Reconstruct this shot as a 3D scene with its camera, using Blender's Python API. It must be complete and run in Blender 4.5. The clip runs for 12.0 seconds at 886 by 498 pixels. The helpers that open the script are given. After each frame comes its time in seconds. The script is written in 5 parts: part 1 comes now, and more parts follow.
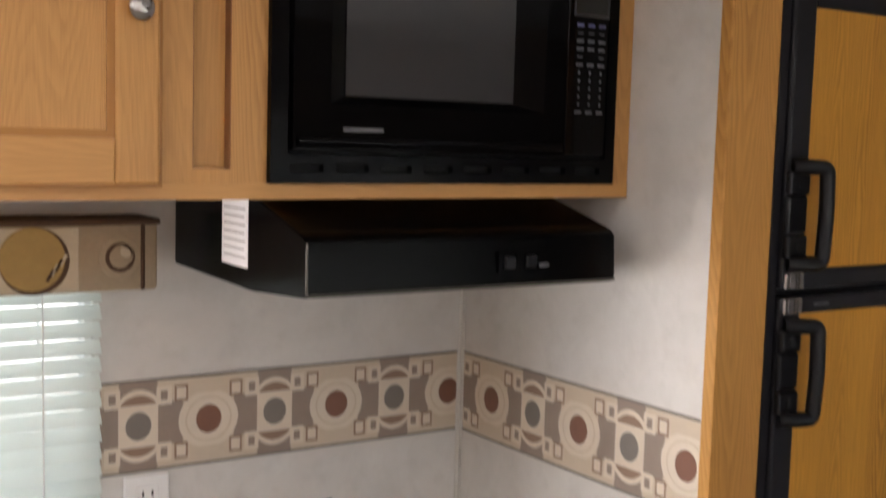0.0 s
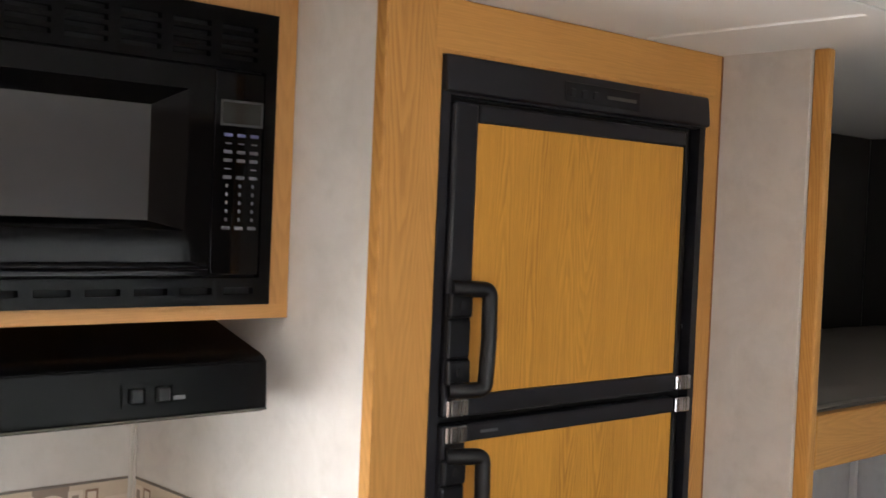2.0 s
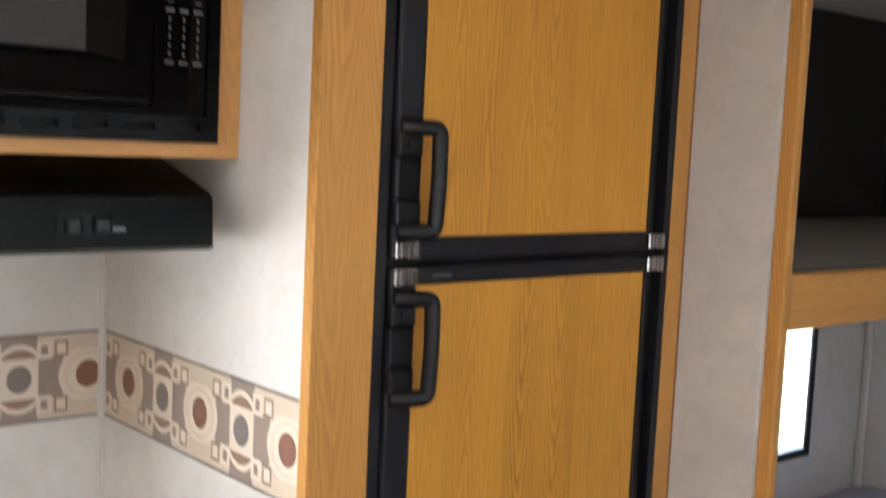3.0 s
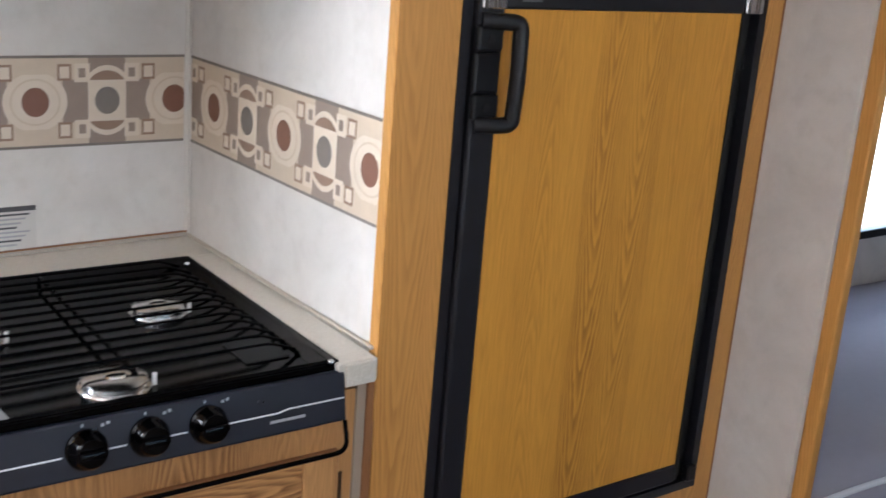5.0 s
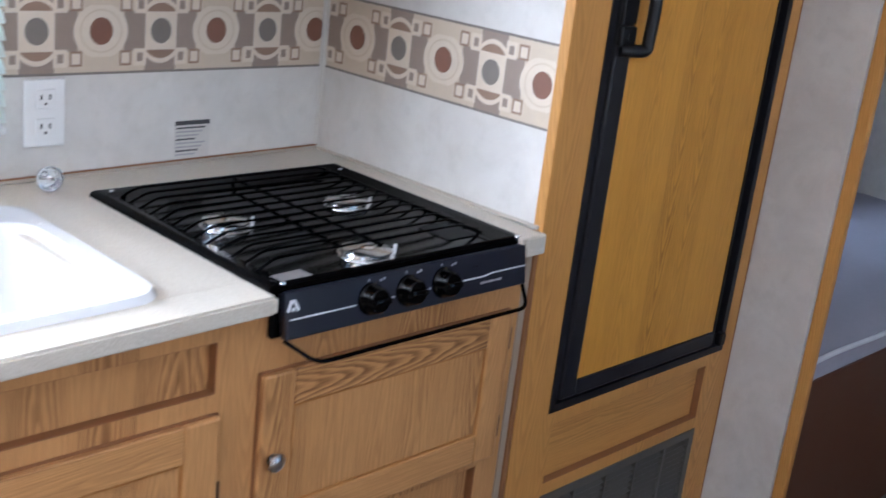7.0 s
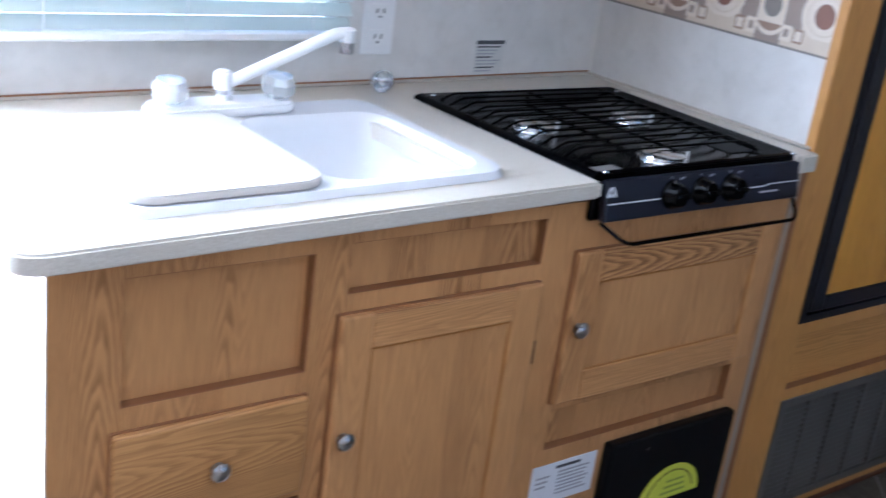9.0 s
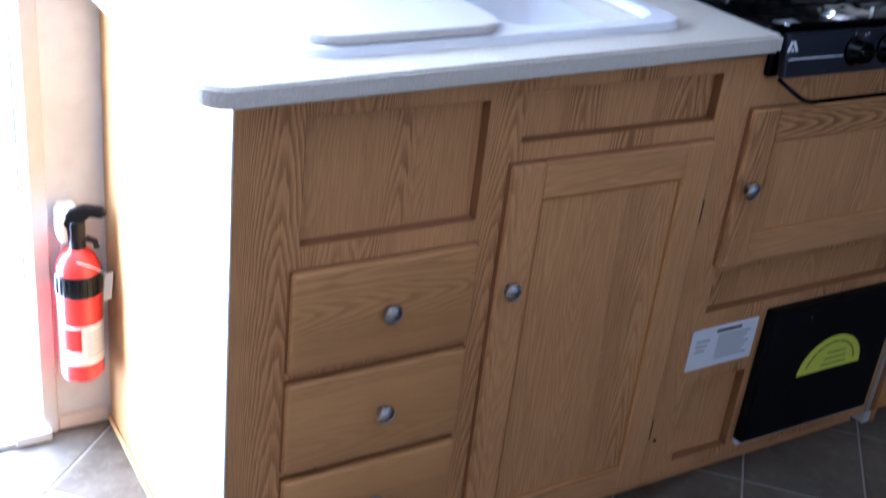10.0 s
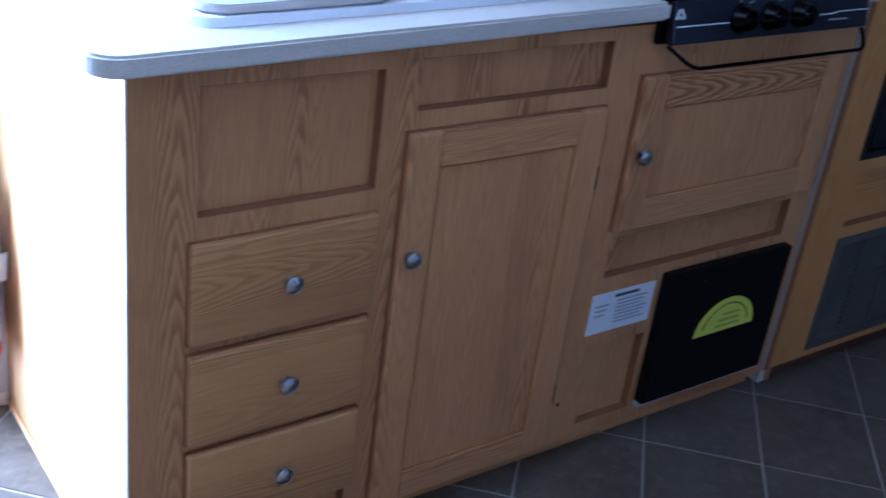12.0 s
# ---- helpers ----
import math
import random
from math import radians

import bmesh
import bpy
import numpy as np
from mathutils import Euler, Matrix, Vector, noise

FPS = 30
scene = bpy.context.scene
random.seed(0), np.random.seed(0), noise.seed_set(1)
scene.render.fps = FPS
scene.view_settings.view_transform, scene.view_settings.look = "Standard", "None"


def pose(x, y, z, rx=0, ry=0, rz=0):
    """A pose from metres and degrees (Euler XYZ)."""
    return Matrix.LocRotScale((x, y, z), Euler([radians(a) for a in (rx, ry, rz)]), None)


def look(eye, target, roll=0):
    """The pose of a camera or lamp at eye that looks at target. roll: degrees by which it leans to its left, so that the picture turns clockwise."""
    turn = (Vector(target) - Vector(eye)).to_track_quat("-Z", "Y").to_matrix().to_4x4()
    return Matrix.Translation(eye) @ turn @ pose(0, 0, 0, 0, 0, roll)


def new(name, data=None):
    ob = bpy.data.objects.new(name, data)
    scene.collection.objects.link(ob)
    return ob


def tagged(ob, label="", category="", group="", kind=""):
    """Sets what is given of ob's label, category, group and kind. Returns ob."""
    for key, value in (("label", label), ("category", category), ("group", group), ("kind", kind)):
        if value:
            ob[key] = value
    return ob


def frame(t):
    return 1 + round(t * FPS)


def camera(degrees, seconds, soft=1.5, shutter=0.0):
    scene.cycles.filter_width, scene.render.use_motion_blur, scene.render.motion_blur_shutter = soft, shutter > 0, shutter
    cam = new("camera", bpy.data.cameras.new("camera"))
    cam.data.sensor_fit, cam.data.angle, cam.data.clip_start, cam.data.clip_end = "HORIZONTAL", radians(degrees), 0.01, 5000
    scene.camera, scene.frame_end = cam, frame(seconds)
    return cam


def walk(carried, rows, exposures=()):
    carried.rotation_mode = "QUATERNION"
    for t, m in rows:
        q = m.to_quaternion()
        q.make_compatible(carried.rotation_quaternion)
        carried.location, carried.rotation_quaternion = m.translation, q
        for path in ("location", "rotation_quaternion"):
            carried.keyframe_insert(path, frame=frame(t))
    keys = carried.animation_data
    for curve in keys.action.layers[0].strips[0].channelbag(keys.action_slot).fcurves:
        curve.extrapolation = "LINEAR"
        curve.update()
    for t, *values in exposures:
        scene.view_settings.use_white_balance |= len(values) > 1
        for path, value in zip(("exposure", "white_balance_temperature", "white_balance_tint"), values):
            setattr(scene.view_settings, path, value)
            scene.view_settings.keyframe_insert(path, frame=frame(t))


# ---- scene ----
cam = camera(42.7, 12.0, soft=1.5, shutter=0.5)
PATH = [
    (0, (-1.151, -1.702, 1.605), (-0.068, -0.032, 1.412), 1.6),
    (0.5, (-1.141, -1.632, 1.613), (-0.034, 0.033, 1.571), 1.9),
    (1, (-1.107, -1.602, 1.655), (0.136, -0.036, 1.604), 2.4),
    (1.5, (-1.037, -1.636, 1.691), (0.354, -0.199, 1.639), 1.8),
    (2, (-0.9, -1.735, 1.678), (0.446, -0.257, 1.618), 2.4),
    (2.5, (-0.83, -1.799, 1.649), (0.448, -0.263, 1.561), 1.7),
    (3, (-0.776, -1.809, 1.57), (0.5, -0.281, 1.372), 2.7),
    (3.5, (-0.734, -1.744, 1.543), (0.562, -0.27, 1.159), 4.6),
    (3.7, (-0.727, -1.723, 1.521), (0.576, -0.264, 1.107), 5.0),
    (5.3, (-0.818, -1.816, 1.48), (0.305, -0.265, 0.901), 4.4),
    (5.5, (-0.884, -1.808, 1.475), (0.283, -0.272, 0.948), 4.8),
    (6, (-1.149, -1.79, 1.453), (0.197, -0.405, 0.934), 3.9),
    (6.5, (-1.286, -1.764, 1.457), (0.06, -0.411, 0.859), 5.5),
    (6.7, (-1.356, -1.767, 1.46), (0.026, -0.451, 0.864), 6.4),
    (8.3, (-1.733, -1.815, 1.381), (-0.429, -0.457, 0.708), 8.3),
    (8.5, (-1.767, -1.818, 1.377), (-0.476, -0.446, 0.708), 8.2),
    (9, (-1.826, -1.816, 1.384), (-0.643, -0.36, 0.69), 7.9),
    (9.5, (-1.865, -1.801, 1.357), (-0.822, -0.271, 0.601), 7.1),
    (10, (-1.883, -1.797, 1.319), (-0.908, -0.297, 0.425), 6.8),
    (10.5, (-1.907, -1.812, 1.277), (-0.943, -0.358, 0.299), 8.6),
    (11, (-1.919, -1.821, 1.267), (-0.945, -0.39, 0.266), 9.6),
    (11.5, (-1.904, -1.807, 1.294), (-0.895, -0.355, 0.36), 7.6),
    (12, (-1.881, -1.824, 1.307), (-0.777, -0.42, 0.405), 7.7),
]
EXPOSURES = [(0.0, 1.47, 6400, 14), (0.5, 1.58, 6200, 12), (1.5, 1.99, 6250, 10), (2.5, 2.12, 6150, 11), (3.5, 2.2, 5950, 10), (5.5, 1.93, 5550, 10), (6.5, 1.85, 5320, 10), (8.5, 1.68, 4860, 10), (9.5, 1.24, 4720, 10), (10.5, 0.72, 4240, 15), (11.0, 0.67, 4130, 15), (12.0, 0.57, 3880, 13)]
walk(cam, [(t, look(eye, target, roll)) for t, eye, target, roll in PATH], EXPOSURES)

# ---- world and light ----
world = bpy.data.worlds.new("daylight")
scene.world = world
world.use_nodes = True
wn = world.node_tree
sky = wn.nodes.new("ShaderNodeTexSky")
sky.sky_type = "NISHITA"
sky.sun_disc = False
sky.sun_elevation = radians(88)
sky.sun_rotation = radians(166)
wn.links.new(sky.outputs[0], wn.nodes["Background"].inputs[0])
wn.nodes["Background"].inputs[1].default_value = 0.12


def lamp(name, kind, m, energy, color=(1, 1, 1), size=None, angle=None):
    data = bpy.data.lights.new(name, kind)
    data.energy, data.color = energy, color
    if size:
        data.shape, data.size, data.size_y = "RECTANGLE", size[0], size[1]
    if angle:
        data.angle = radians(angle)
    ob = new(name, data)
    ob.matrix_world = m
    return ob


# sun almost overhead, which lights the ground outside the open door
lamp("sun", "SUN", look((-2.0, 0.3, 14.0), (-1.8, 0.0, 0.0)), 5.0, (1.0, 0.95, 0.88), angle=0.5)
# sky light in the door opening and in the windows
lamp("door_daylight", "AREA", look((-1.877, 0.055, 0.94), (-1.877, -1.0, 0.94)), 76, (1.0, 0.98, 0.97), (0.65, 1.84))
lamp("sink_window_daylight", "AREA", look((-1.0, 0.10, 1.2), (-1.0, -1.0, 1.1)), 0.3, (0.95, 0.98, 1.0), (0.62, 0.42))
lamp("bunk_window_daylight", "AREA", look((1.92, 0.10, 0.95), (1.92, -1.0, 0.85)), 0.55, (0.9, 0.95, 1.0), (0.6, 0.45))
lamp("south_window_daylight", "AREA", look((0.02, -2.52, 1.22), (0.0, 0.0, 1.22)), 0.55, (1.0, 0.97, 0.93), (1.8, 0.58))
# added fill light, set in the unseen window_4
lamp("unseen_window_fill", "AREA", look((-3.0, -2.52, 1.25), (-2.6, 0.0, 1.25)), 0.45, (1.0, 0.97, 0.93), (1.3, 0.6))


# ---- materials ----
def mat(name):
    m = bpy.data.materials.new(name)
    m.use_nodes = True
    return m, m.node_tree, m.node_tree.nodes["Principled BSDF"]


def nd(t, kind, **inputs):
    n = t.nodes.new(kind)
    for k, v in inputs.items():
        n.inputs[k.replace("_", " ")].default_value = v
    return n


def coords(t, scale=(1, 1, 1), rot=(0, 0, 0), rand=0.0):
    tc = t.nodes.new("ShaderNodeTexCoord")
    mp = t.nodes.new("ShaderNodeMapping")
    mp.inputs["Scale"].default_value = scale
    mp.inputs["Rotation"].default_value = rot
    t.links.new(tc.outputs["Object"], mp.inputs["Vector"])
    if rand:
        info = t.nodes.new("ShaderNodeObjectInfo")
        mul = t.nodes.new("ShaderNodeMath")
        mul.operation = "MULTIPLY"
        mul.inputs[1].default_value = rand
        t.links.new(info.outputs["Random"], mul.inputs[0])
        com = t.nodes.new("ShaderNodeCombineXYZ")
        for i in range(3):
            t.links.new(mul.outputs[0], com.inputs[i])
        t.links.new(com.outputs[0], mp.inputs["Location"])
    return mp.outputs[0]


def math_(t, op, a, b=None):
    n = t.nodes.new("ShaderNodeMath")
    n.operation = op
    for i, v in enumerate((a, b)):
        if v is None:
            continue
        if isinstance(v, (int, float)):
            n.inputs[i].default_value = v
        else:
            t.links.new(v, n.inputs[i])
    return n.outputs[0]


def ramp(t, fac, stops):
    n = t.nodes.new("ShaderNodeValToRGB")
    while len(n.color_ramp.elements) < len(stops):
        n.color_ramp.elements.new(0.5)
    for e, (p, c) in zip(n.color_ramp.elements, stops):
        e.position, e.color = p, (*c, 1)
    t.links.new(fac, n.inputs[0])
    return n.outputs[0]


def mix(t, fac, a, b, mode="MIX"):
    n = t.nodes.new("ShaderNodeMix")
    n.data_type, n.blend_type = "RGBA", mode
    for i, v in ((0, fac), (6, a), (7, b)):
        if isinstance(v, (int, float)):
            n.inputs[i].default_value = v
        elif isinstance(v, tuple):
            n.inputs[i].default_value = (*v, 1)
        else:
            t.links.new(v, n.inputs[i])
    return n.outputs[2]


def bump(t, p, height, strength=0.2, distance=0.001):
    b = t.nodes.new("ShaderNodeBump")
    b.inputs["Strength"].default_value, b.inputs["Distance"].default_value = strength, distance
    t.links.new(height, b.inputs["Height"])
    t.links.new(b.outputs[0], p.inputs["Normal"])


def noise_tex(t, vec, scale, detail=3.0, rough=0.5, distort=0.0):
    n = t.nodes.new("ShaderNodeTexNoise")
    n.inputs["Scale"].default_value, n.inputs["Detail"].default_value = scale, detail
    n.inputs["Roughness"].default_value, n.inputs["Distortion"].default_value = rough, distort
    t.links.new(vec, n.inputs["Vector"])
    return n.outputs["Fac"]


def oak(name, axis, light=(0.60, 0.302, 0.080), mid=(0.45, 0.204, 0.048), dark=(0.17, 0.066, 0.017), rough=0.42, force=1.0, scale=1.0):
    """Plain-sawn oak: columns of nested cathedral arches between straight grain, grain along the axis x, y or z."""
    m, t, p = mat(name)
    k = "xyz".index(axis)

    def stretched(across, along, rand=0.0):
        v = [across * scale] * 3
        v[k] = along * scale
        return coords(t, tuple(v), rand=rand)

    tc = t.nodes.new("ShaderNodeTexCoord")
    sep = t.nodes.new("ShaderNodeSeparateXYZ")
    t.links.new(tc.outputs["Object"], sep.inputs[0])
    info = t.nodes.new("ShaderNodeObjectInfo")
    a, b = [sep.outputs[n] for n in range(3) if n != k]
    u = math_(t, "ADD", math_(t, "ADD", a, b), math_(t, "MULTIPLY", info.outputs["Random"], 5.0))
    u = math_(t, "MULTIPLY", u, scale)
    v = math_(t, "MULTIPLY", sep.outputs[k], scale)
    # slow drift of the grain along the board
    sway = noise_tex(t, stretched(5.0, 1.6, 6.0), 1.0, 1.0, 0.5)
    u = math_(t, "ADD", u, math_(t, "MULTIPLY", sway, 0.05))
    cell = t.nodes.new("ShaderNodeTexVoronoi")
    cell.voronoi_dimensions = "1D"
    cell.inputs["Scale"].default_value, cell.inputs["Randomness"].default_value = 12.0, 0.85
    t.links.new(u, cell.inputs["W"])
    tone = t.nodes.new("ShaderNodeSeparateColor")
    t.links.new(cell.outputs["Color"], tone.inputs[0])
    # rounded arch about the middle of the column, its arms running out into straight grain
    d = cell.outputs["Distance"]
    arch = math_(t, "SQRT", math_(t, "ADD", math_(t, "MULTIPLY", d, d), 0.0022))
    arch = math_(t, "ADD", math_(t, "MULTIPLY", arch, 0.62), math_(t, "MULTIPLY", math_(t, "POWER", d, 3.0), 2.4))
    slope = math_(t, "MULTIPLY", math_(t, "SUBTRACT", tone.outputs[0], 0.5), 46.0)
    wobble = noise_tex(t, stretched(30.0, 7.0, 4.0), 1.0, 2.0, 0.5)
    rag = noise_tex(t, stretched(150.0, 16.0), 1.0, 2.0, 0.5)
    g = math_(t, "ADD", math_(t, "MULTIPLY", arch, 11.0), math_(t, "MULTIPLY", v, slope))
    g = math_(t, "ADD", g, math_(t, "ADD", math_(t, "MULTIPLY", rag, 0.7), math_(t, "MULTIPLY", wobble, 1.9)))
    line = ramp(t, math_(t, "FRACT", g), [(0.0, (0.85,) * 3), (0.20, (0.68,) * 3), (0.58, (0.10,) * 3), (0.82, (0, 0, 0)), (1.0, (0.85,) * 3)])
    pores = noise_tex(t, stretched(430.0, 14.0), 1.0, 2.0, 0.6)
    pore = ramp(t, pores, [(0.42, (0, 0, 0)), (0.60, (1, 1, 1))])
    dash = ramp(t, noise_tex(t, stretched(260.0, 10.0), 1.0, 2.0, 0.6), [(0.34, (0.55,) * 3), (0.56, (1, 1, 1))])
    patch = noise_tex(t, stretched(8.0, 1.6, 3.0), 1.0, 2.0)
    strong = ramp(t, tone.outputs[1], [(0.30, (0.25,) * 3), (0.78, (1, 1, 1))])
    figure = math_(t, "MULTIPLY", math_(t, "MULTIPLY", line, strong), math_(t, "MULTIPLY", dash, ramp(t, patch, [(0.36, (0.45,) * 3), (0.60, (1.0,) * 3)])))
    c = mix(t, math_(t, "MULTIPLY", patch, 0.30), light, mid)
    c = mix(t, math_(t, "MULTIPLY", figure, 0.75 * force), c, mid)
    c = mix(t, math_(t, "MULTIPLY", figure, 0.80 * force), c, dark)
    c = mix(t, math_(t, "MULTIPLY", pore, 0.17 * force), c, dark)
    t.links.new(c, p.inputs["Base Color"])
    t.links.new(math_(t, "ADD", math_(t, "MULTIPLY", pores, 0.14), rough - 0.07), p.inputs["Roughness"])
    p.inputs["Specular IOR Level"].default_value = 0.35
    bump(t, p, math_(t, "ADD", pores, math_(t, "MULTIPLY", figure, -0.5)), 0.12, 0.0006)
    return m


def plain(name, color, rough=0.5, metal=0.0, vary=0.06, scale=30.0, relief=0.05, spec=0.5, coat=0.0):
    m, t, p = mat(name)
    n = noise_tex(t, coords(t), scale, 4.0, 0.6)
    big = noise_tex(t, coords(t), scale / 9, 2.0)
    lo = tuple(max(0.0, c * (1 - vary)) for c in color)
    hi = tuple(min(1.0, c * (1 + vary)) for c in color)
    c = mix(t, n, lo, hi)
    c = mix(t, math_(t, "MULTIPLY", big, vary * 2), c, lo)
    t.links.new(c, p.inputs["Base Color"])
    r = math_(t, "ADD", math_(t, "MULTIPLY", n, 0.12), rough - 0.06)
    t.links.new(r, p.inputs["Roughness"])
    p.inputs["Metallic"].default_value = metal
    p.inputs["Specular IOR Level"].default_value = spec
    p.inputs["Coat Weight"].default_value = coat
    if relief:
        bump(t, p, noise_tex(t, coords(t), scale * 12, 2.0), relief, 0.0005)
    return m


def wallpaper(name, a, b, c):
    m, t, p = mat(name)
    n1 = noise_tex(t, coords(t), 7.0, 5.0, 0.65, 0.6)
    n2 = noise_tex(t, coords(t), 26.0, 4.0, 0.6)
    col = mix(t, ramp(t, n1, [(0.36, (0, 0, 0)), (0.66, (1, 1, 1))]), a, b)
    col = mix(t, ramp(t, n2, [(0.5, (0, 0, 0)), (0.75, (0.55,) * 3)]), col, c)
    t.links.new(col, p.inputs["Base Color"])
    p.inputs["Roughness"].default_value = 0.55
    p.inputs["Specular IOR Level"].default_value = 0.3
    bump(t, p, noise_tex(t, coords(t), 300.0, 2.0), 0.15, 0.0006)
    return m


OAK_Z = oak("oak_upright", "z", force=0.6)
OAK_X = oak("oak_lying", "x", force=0.6)
# duller copy of the same oak, toning in haze from the door glare
BASE_OAK = ((0.595, 0.320, 0.122), (0.43, 0.206, 0.070), (0.12, 0.046, 0.015))
OAK_BASE_Z = oak("base_oak_upright", "z", *BASE_OAK, force=1.2)
OAK_BASE_X = oak("base_oak_lying", "x", *BASE_OAK, force=1.2)
# darker copy of the same oak, dimming the wall cabinet by colour
DIMMED_OAK = ((0.55, 0.292, 0.098), (0.42, 0.198, 0.058), (0.15, 0.058, 0.017))
OAK_UPPER_Z = oak("dimmed_upper_oak_upright", "z", *DIMMED_OAK, force=0.6)
OAK_UPPER_X = oak("dimmed_upper_oak_lying", "x", *DIMMED_OAK, force=0.6)
OAK_BEAD = plain("routed_oak_bead", (0.36, 0.155, 0.030), 0.45, vary=0.12, scale=40)
OAK_VINYL = oak("oak_vinyl_panel", "z", (0.66, 0.318, 0.046), (0.50, 0.222, 0.029), (0.20, 0.08, 0.012), force=1.0, scale=1.2)
OAK_DRAWER = oak("oak_drawer_front", "x", (0.53, 0.285, 0.100), (0.40, 0.195, 0.064), (0.13, 0.050, 0.016), force=0.65)
OAK_END = oak("oak_end_panel", "z", (0.62, 0.37, 0.14), (0.54, 0.30, 0.10), (0.36, 0.18, 0.06))
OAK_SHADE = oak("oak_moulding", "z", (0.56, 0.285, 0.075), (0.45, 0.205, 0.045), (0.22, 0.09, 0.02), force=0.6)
DOOR_PAINT = plain("beige_door_paint", (0.60, 0.54, 0.46), 0.55, vary=0.08, scale=25, spec=0.3)
OAK_EDGE = plain("dark_stained_edge", (0.25, 0.108, 0.040), 0.5, vary=0.15, scale=40)
WALL = wallpaper("mottled_wallpaper", (0.62, 0.595, 0.56), (0.70, 0.675, 0.64), (0.565, 0.54, 0.50))
# WALL's tones cut about 15 percent, dimming the wing wall by colour
WING = wallpaper("dimmed_wing_wallpaper", (0.52, 0.49, 0.46), (0.60, 0.57, 0.535), (0.47, 0.44, 0.405))
GREY_STRIP = plain("grey_beige_strip", (0.36, 0.29, 0.22), 0.35, vary=0.06)
REAR = plain("brown_wall_panel", (0.17, 0.13, 0.10), 0.7, vary=0.1, scale=6)
CEIL = plain("ceiling_panel", (0.80, 0.79, 0.77), 0.6, scale=20, vary=0.02)
TRIM = plain("white_vinyl_moulding", (0.74, 0.71, 0.66), 0.4, vary=0.03)
B_CREAM = plain("border_cream", (0.60, 0.50, 0.38), 0.5, vary=0.08, scale=60)
B_PALE = plain("border_pale", (0.68, 0.59, 0.48), 0.5, vary=0.06, scale=60)
B_TAUPE = plain("border_taupe", (0.30, 0.232, 0.186), 0.5, vary=0.1, scale=60)
B_BROWN = plain("border_brown", (0.29, 0.188, 0.128), 0.5, vary=0.1, scale=60)
B_RED = plain("border_rust", (0.205, 0.092, 0.056), 0.5, vary=0.12, scale=60)
B_GREY = plain("border_grey", (0.20, 0.175, 0.15), 0.5, vary=0.1, scale=60)
BLACK = plain("black_enamel_gloss", (0.0014, 0.0014, 0.0017), 0.07, vary=0.1, scale=4.0, relief=0.0, spec=0.13)
TRAY = plain("black_hob_enamel", (0.0012, 0.0012, 0.0015), 0.10, vary=0.1, scale=4.0, relief=0.0, spec=0.06)
BLACK_SATIN = plain("black_satin_steel", (0.0013, 0.0013, 0.0016), 0.24, vary=0.02, scale=4.0, relief=0.0, spec=0.08)
BLACK_PLASTIC = plain("black_moulded_plastic", (0.006, 0.006, 0.0075), 0.36, vary=0.1, relief=0.08, spec=0.25)
HEATER_BLACK = plain("black_painted_steel", (0.004, 0.004, 0.0045), 0.45, vary=0.1, relief=0.06, spec=0.12)
FRIDGE_TRIM = plain("charcoal_fridge_trim", (0.0115, 0.0112, 0.0145), 0.40, vary=0.08, relief=0.05, spec=0.28)
PANEL_BLUE = plain("blue_black_front", (0.0075, 0.0088, 0.0180), 0.3, vary=0.08, relief=0.0)
DARK = plain("dark_gap", (0.004, 0.004, 0.004), 0.7, vary=0.1)
GLASS_DARK = plain("microwave_mesh_glass", (0.040, 0.040, 0.042), 0.10, vary=0.05, relief=0.0, spec=0.7)
CHROME = plain("chrome", (0.75, 0.75, 0.77), 0.14, 1.0, vary=0.03, relief=0.0)
CLIP = plain("dull_chrome", (0.42, 0.42, 0.44), 0.22, 1.0, vary=0.08)
NICKEL = plain("brushed_nickel", (0.42, 0.41, 0.40), 0.28, 1.0, vary=0.08)
BRONZE = plain("aged_bronze", (0.16, 0.10, 0.06), 0.4, 0.8, vary=0.1)
STEEL = plain("burner_aluminium", (0.80, 0.80, 0.80), 0.20, 1.0, vary=0.08)
WHITE_SINK = plain("white_sink_acrylic", (0.72, 0.725, 0.74), 0.25, vary=0.02, relief=0.0, coat=0.1)
WHITE_PLASTIC = plain("white_plastic", (0.80, 0.80, 0.79), 0.35, vary=0.02)
BOARD = plain("almond_laminate", (0.50, 0.47, 0.435), 0.4, vary=0.02)
PAPER = plain("white_label_paper", (0.74, 0.75, 0.77), 0.5, vary=0.02)
INK = plain("label_ink", (0.06, 0.06, 0.065), 0.6, vary=0.1)
INK_PALE = plain("label_ink_pale", (0.38, 0.38, 0.40), 0.6, vary=0.1)
YELLOW = plain("lime_yellow_label", (0.62, 0.66, 0.06), 0.45, vary=0.04)
RED = plain("red_enamel", (0.70, 0.035, 0.022), 0.25, vary=0.04, relief=0.0, coat=0.3)
ALU = plain("aluminium_extrusion", (0.66, 0.66, 0.67), 0.42, 0.3, vary=0.06)
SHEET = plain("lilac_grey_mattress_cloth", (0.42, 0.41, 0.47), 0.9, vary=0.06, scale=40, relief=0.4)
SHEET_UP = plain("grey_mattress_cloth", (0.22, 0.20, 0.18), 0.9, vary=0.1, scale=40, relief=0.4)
MAHOGANY = plain("mahogany_board", (0.12, 0.045, 0.022), 0.4, vary=0.15, scale=12)
VENT = plain("grey_vent_grille", (0.088, 0.080, 0.068), 0.5, vary=0.08)
FABRIC = plain("valance_fabric", (0.36, 0.29, 0.20), 0.95, vary=0.15, scale=120, relief=0.5)
FABRIC_GOLD = plain("valance_gold", (0.36, 0.25, 0.095), 0.95, vary=0.15, scale=120, relief=0.5)
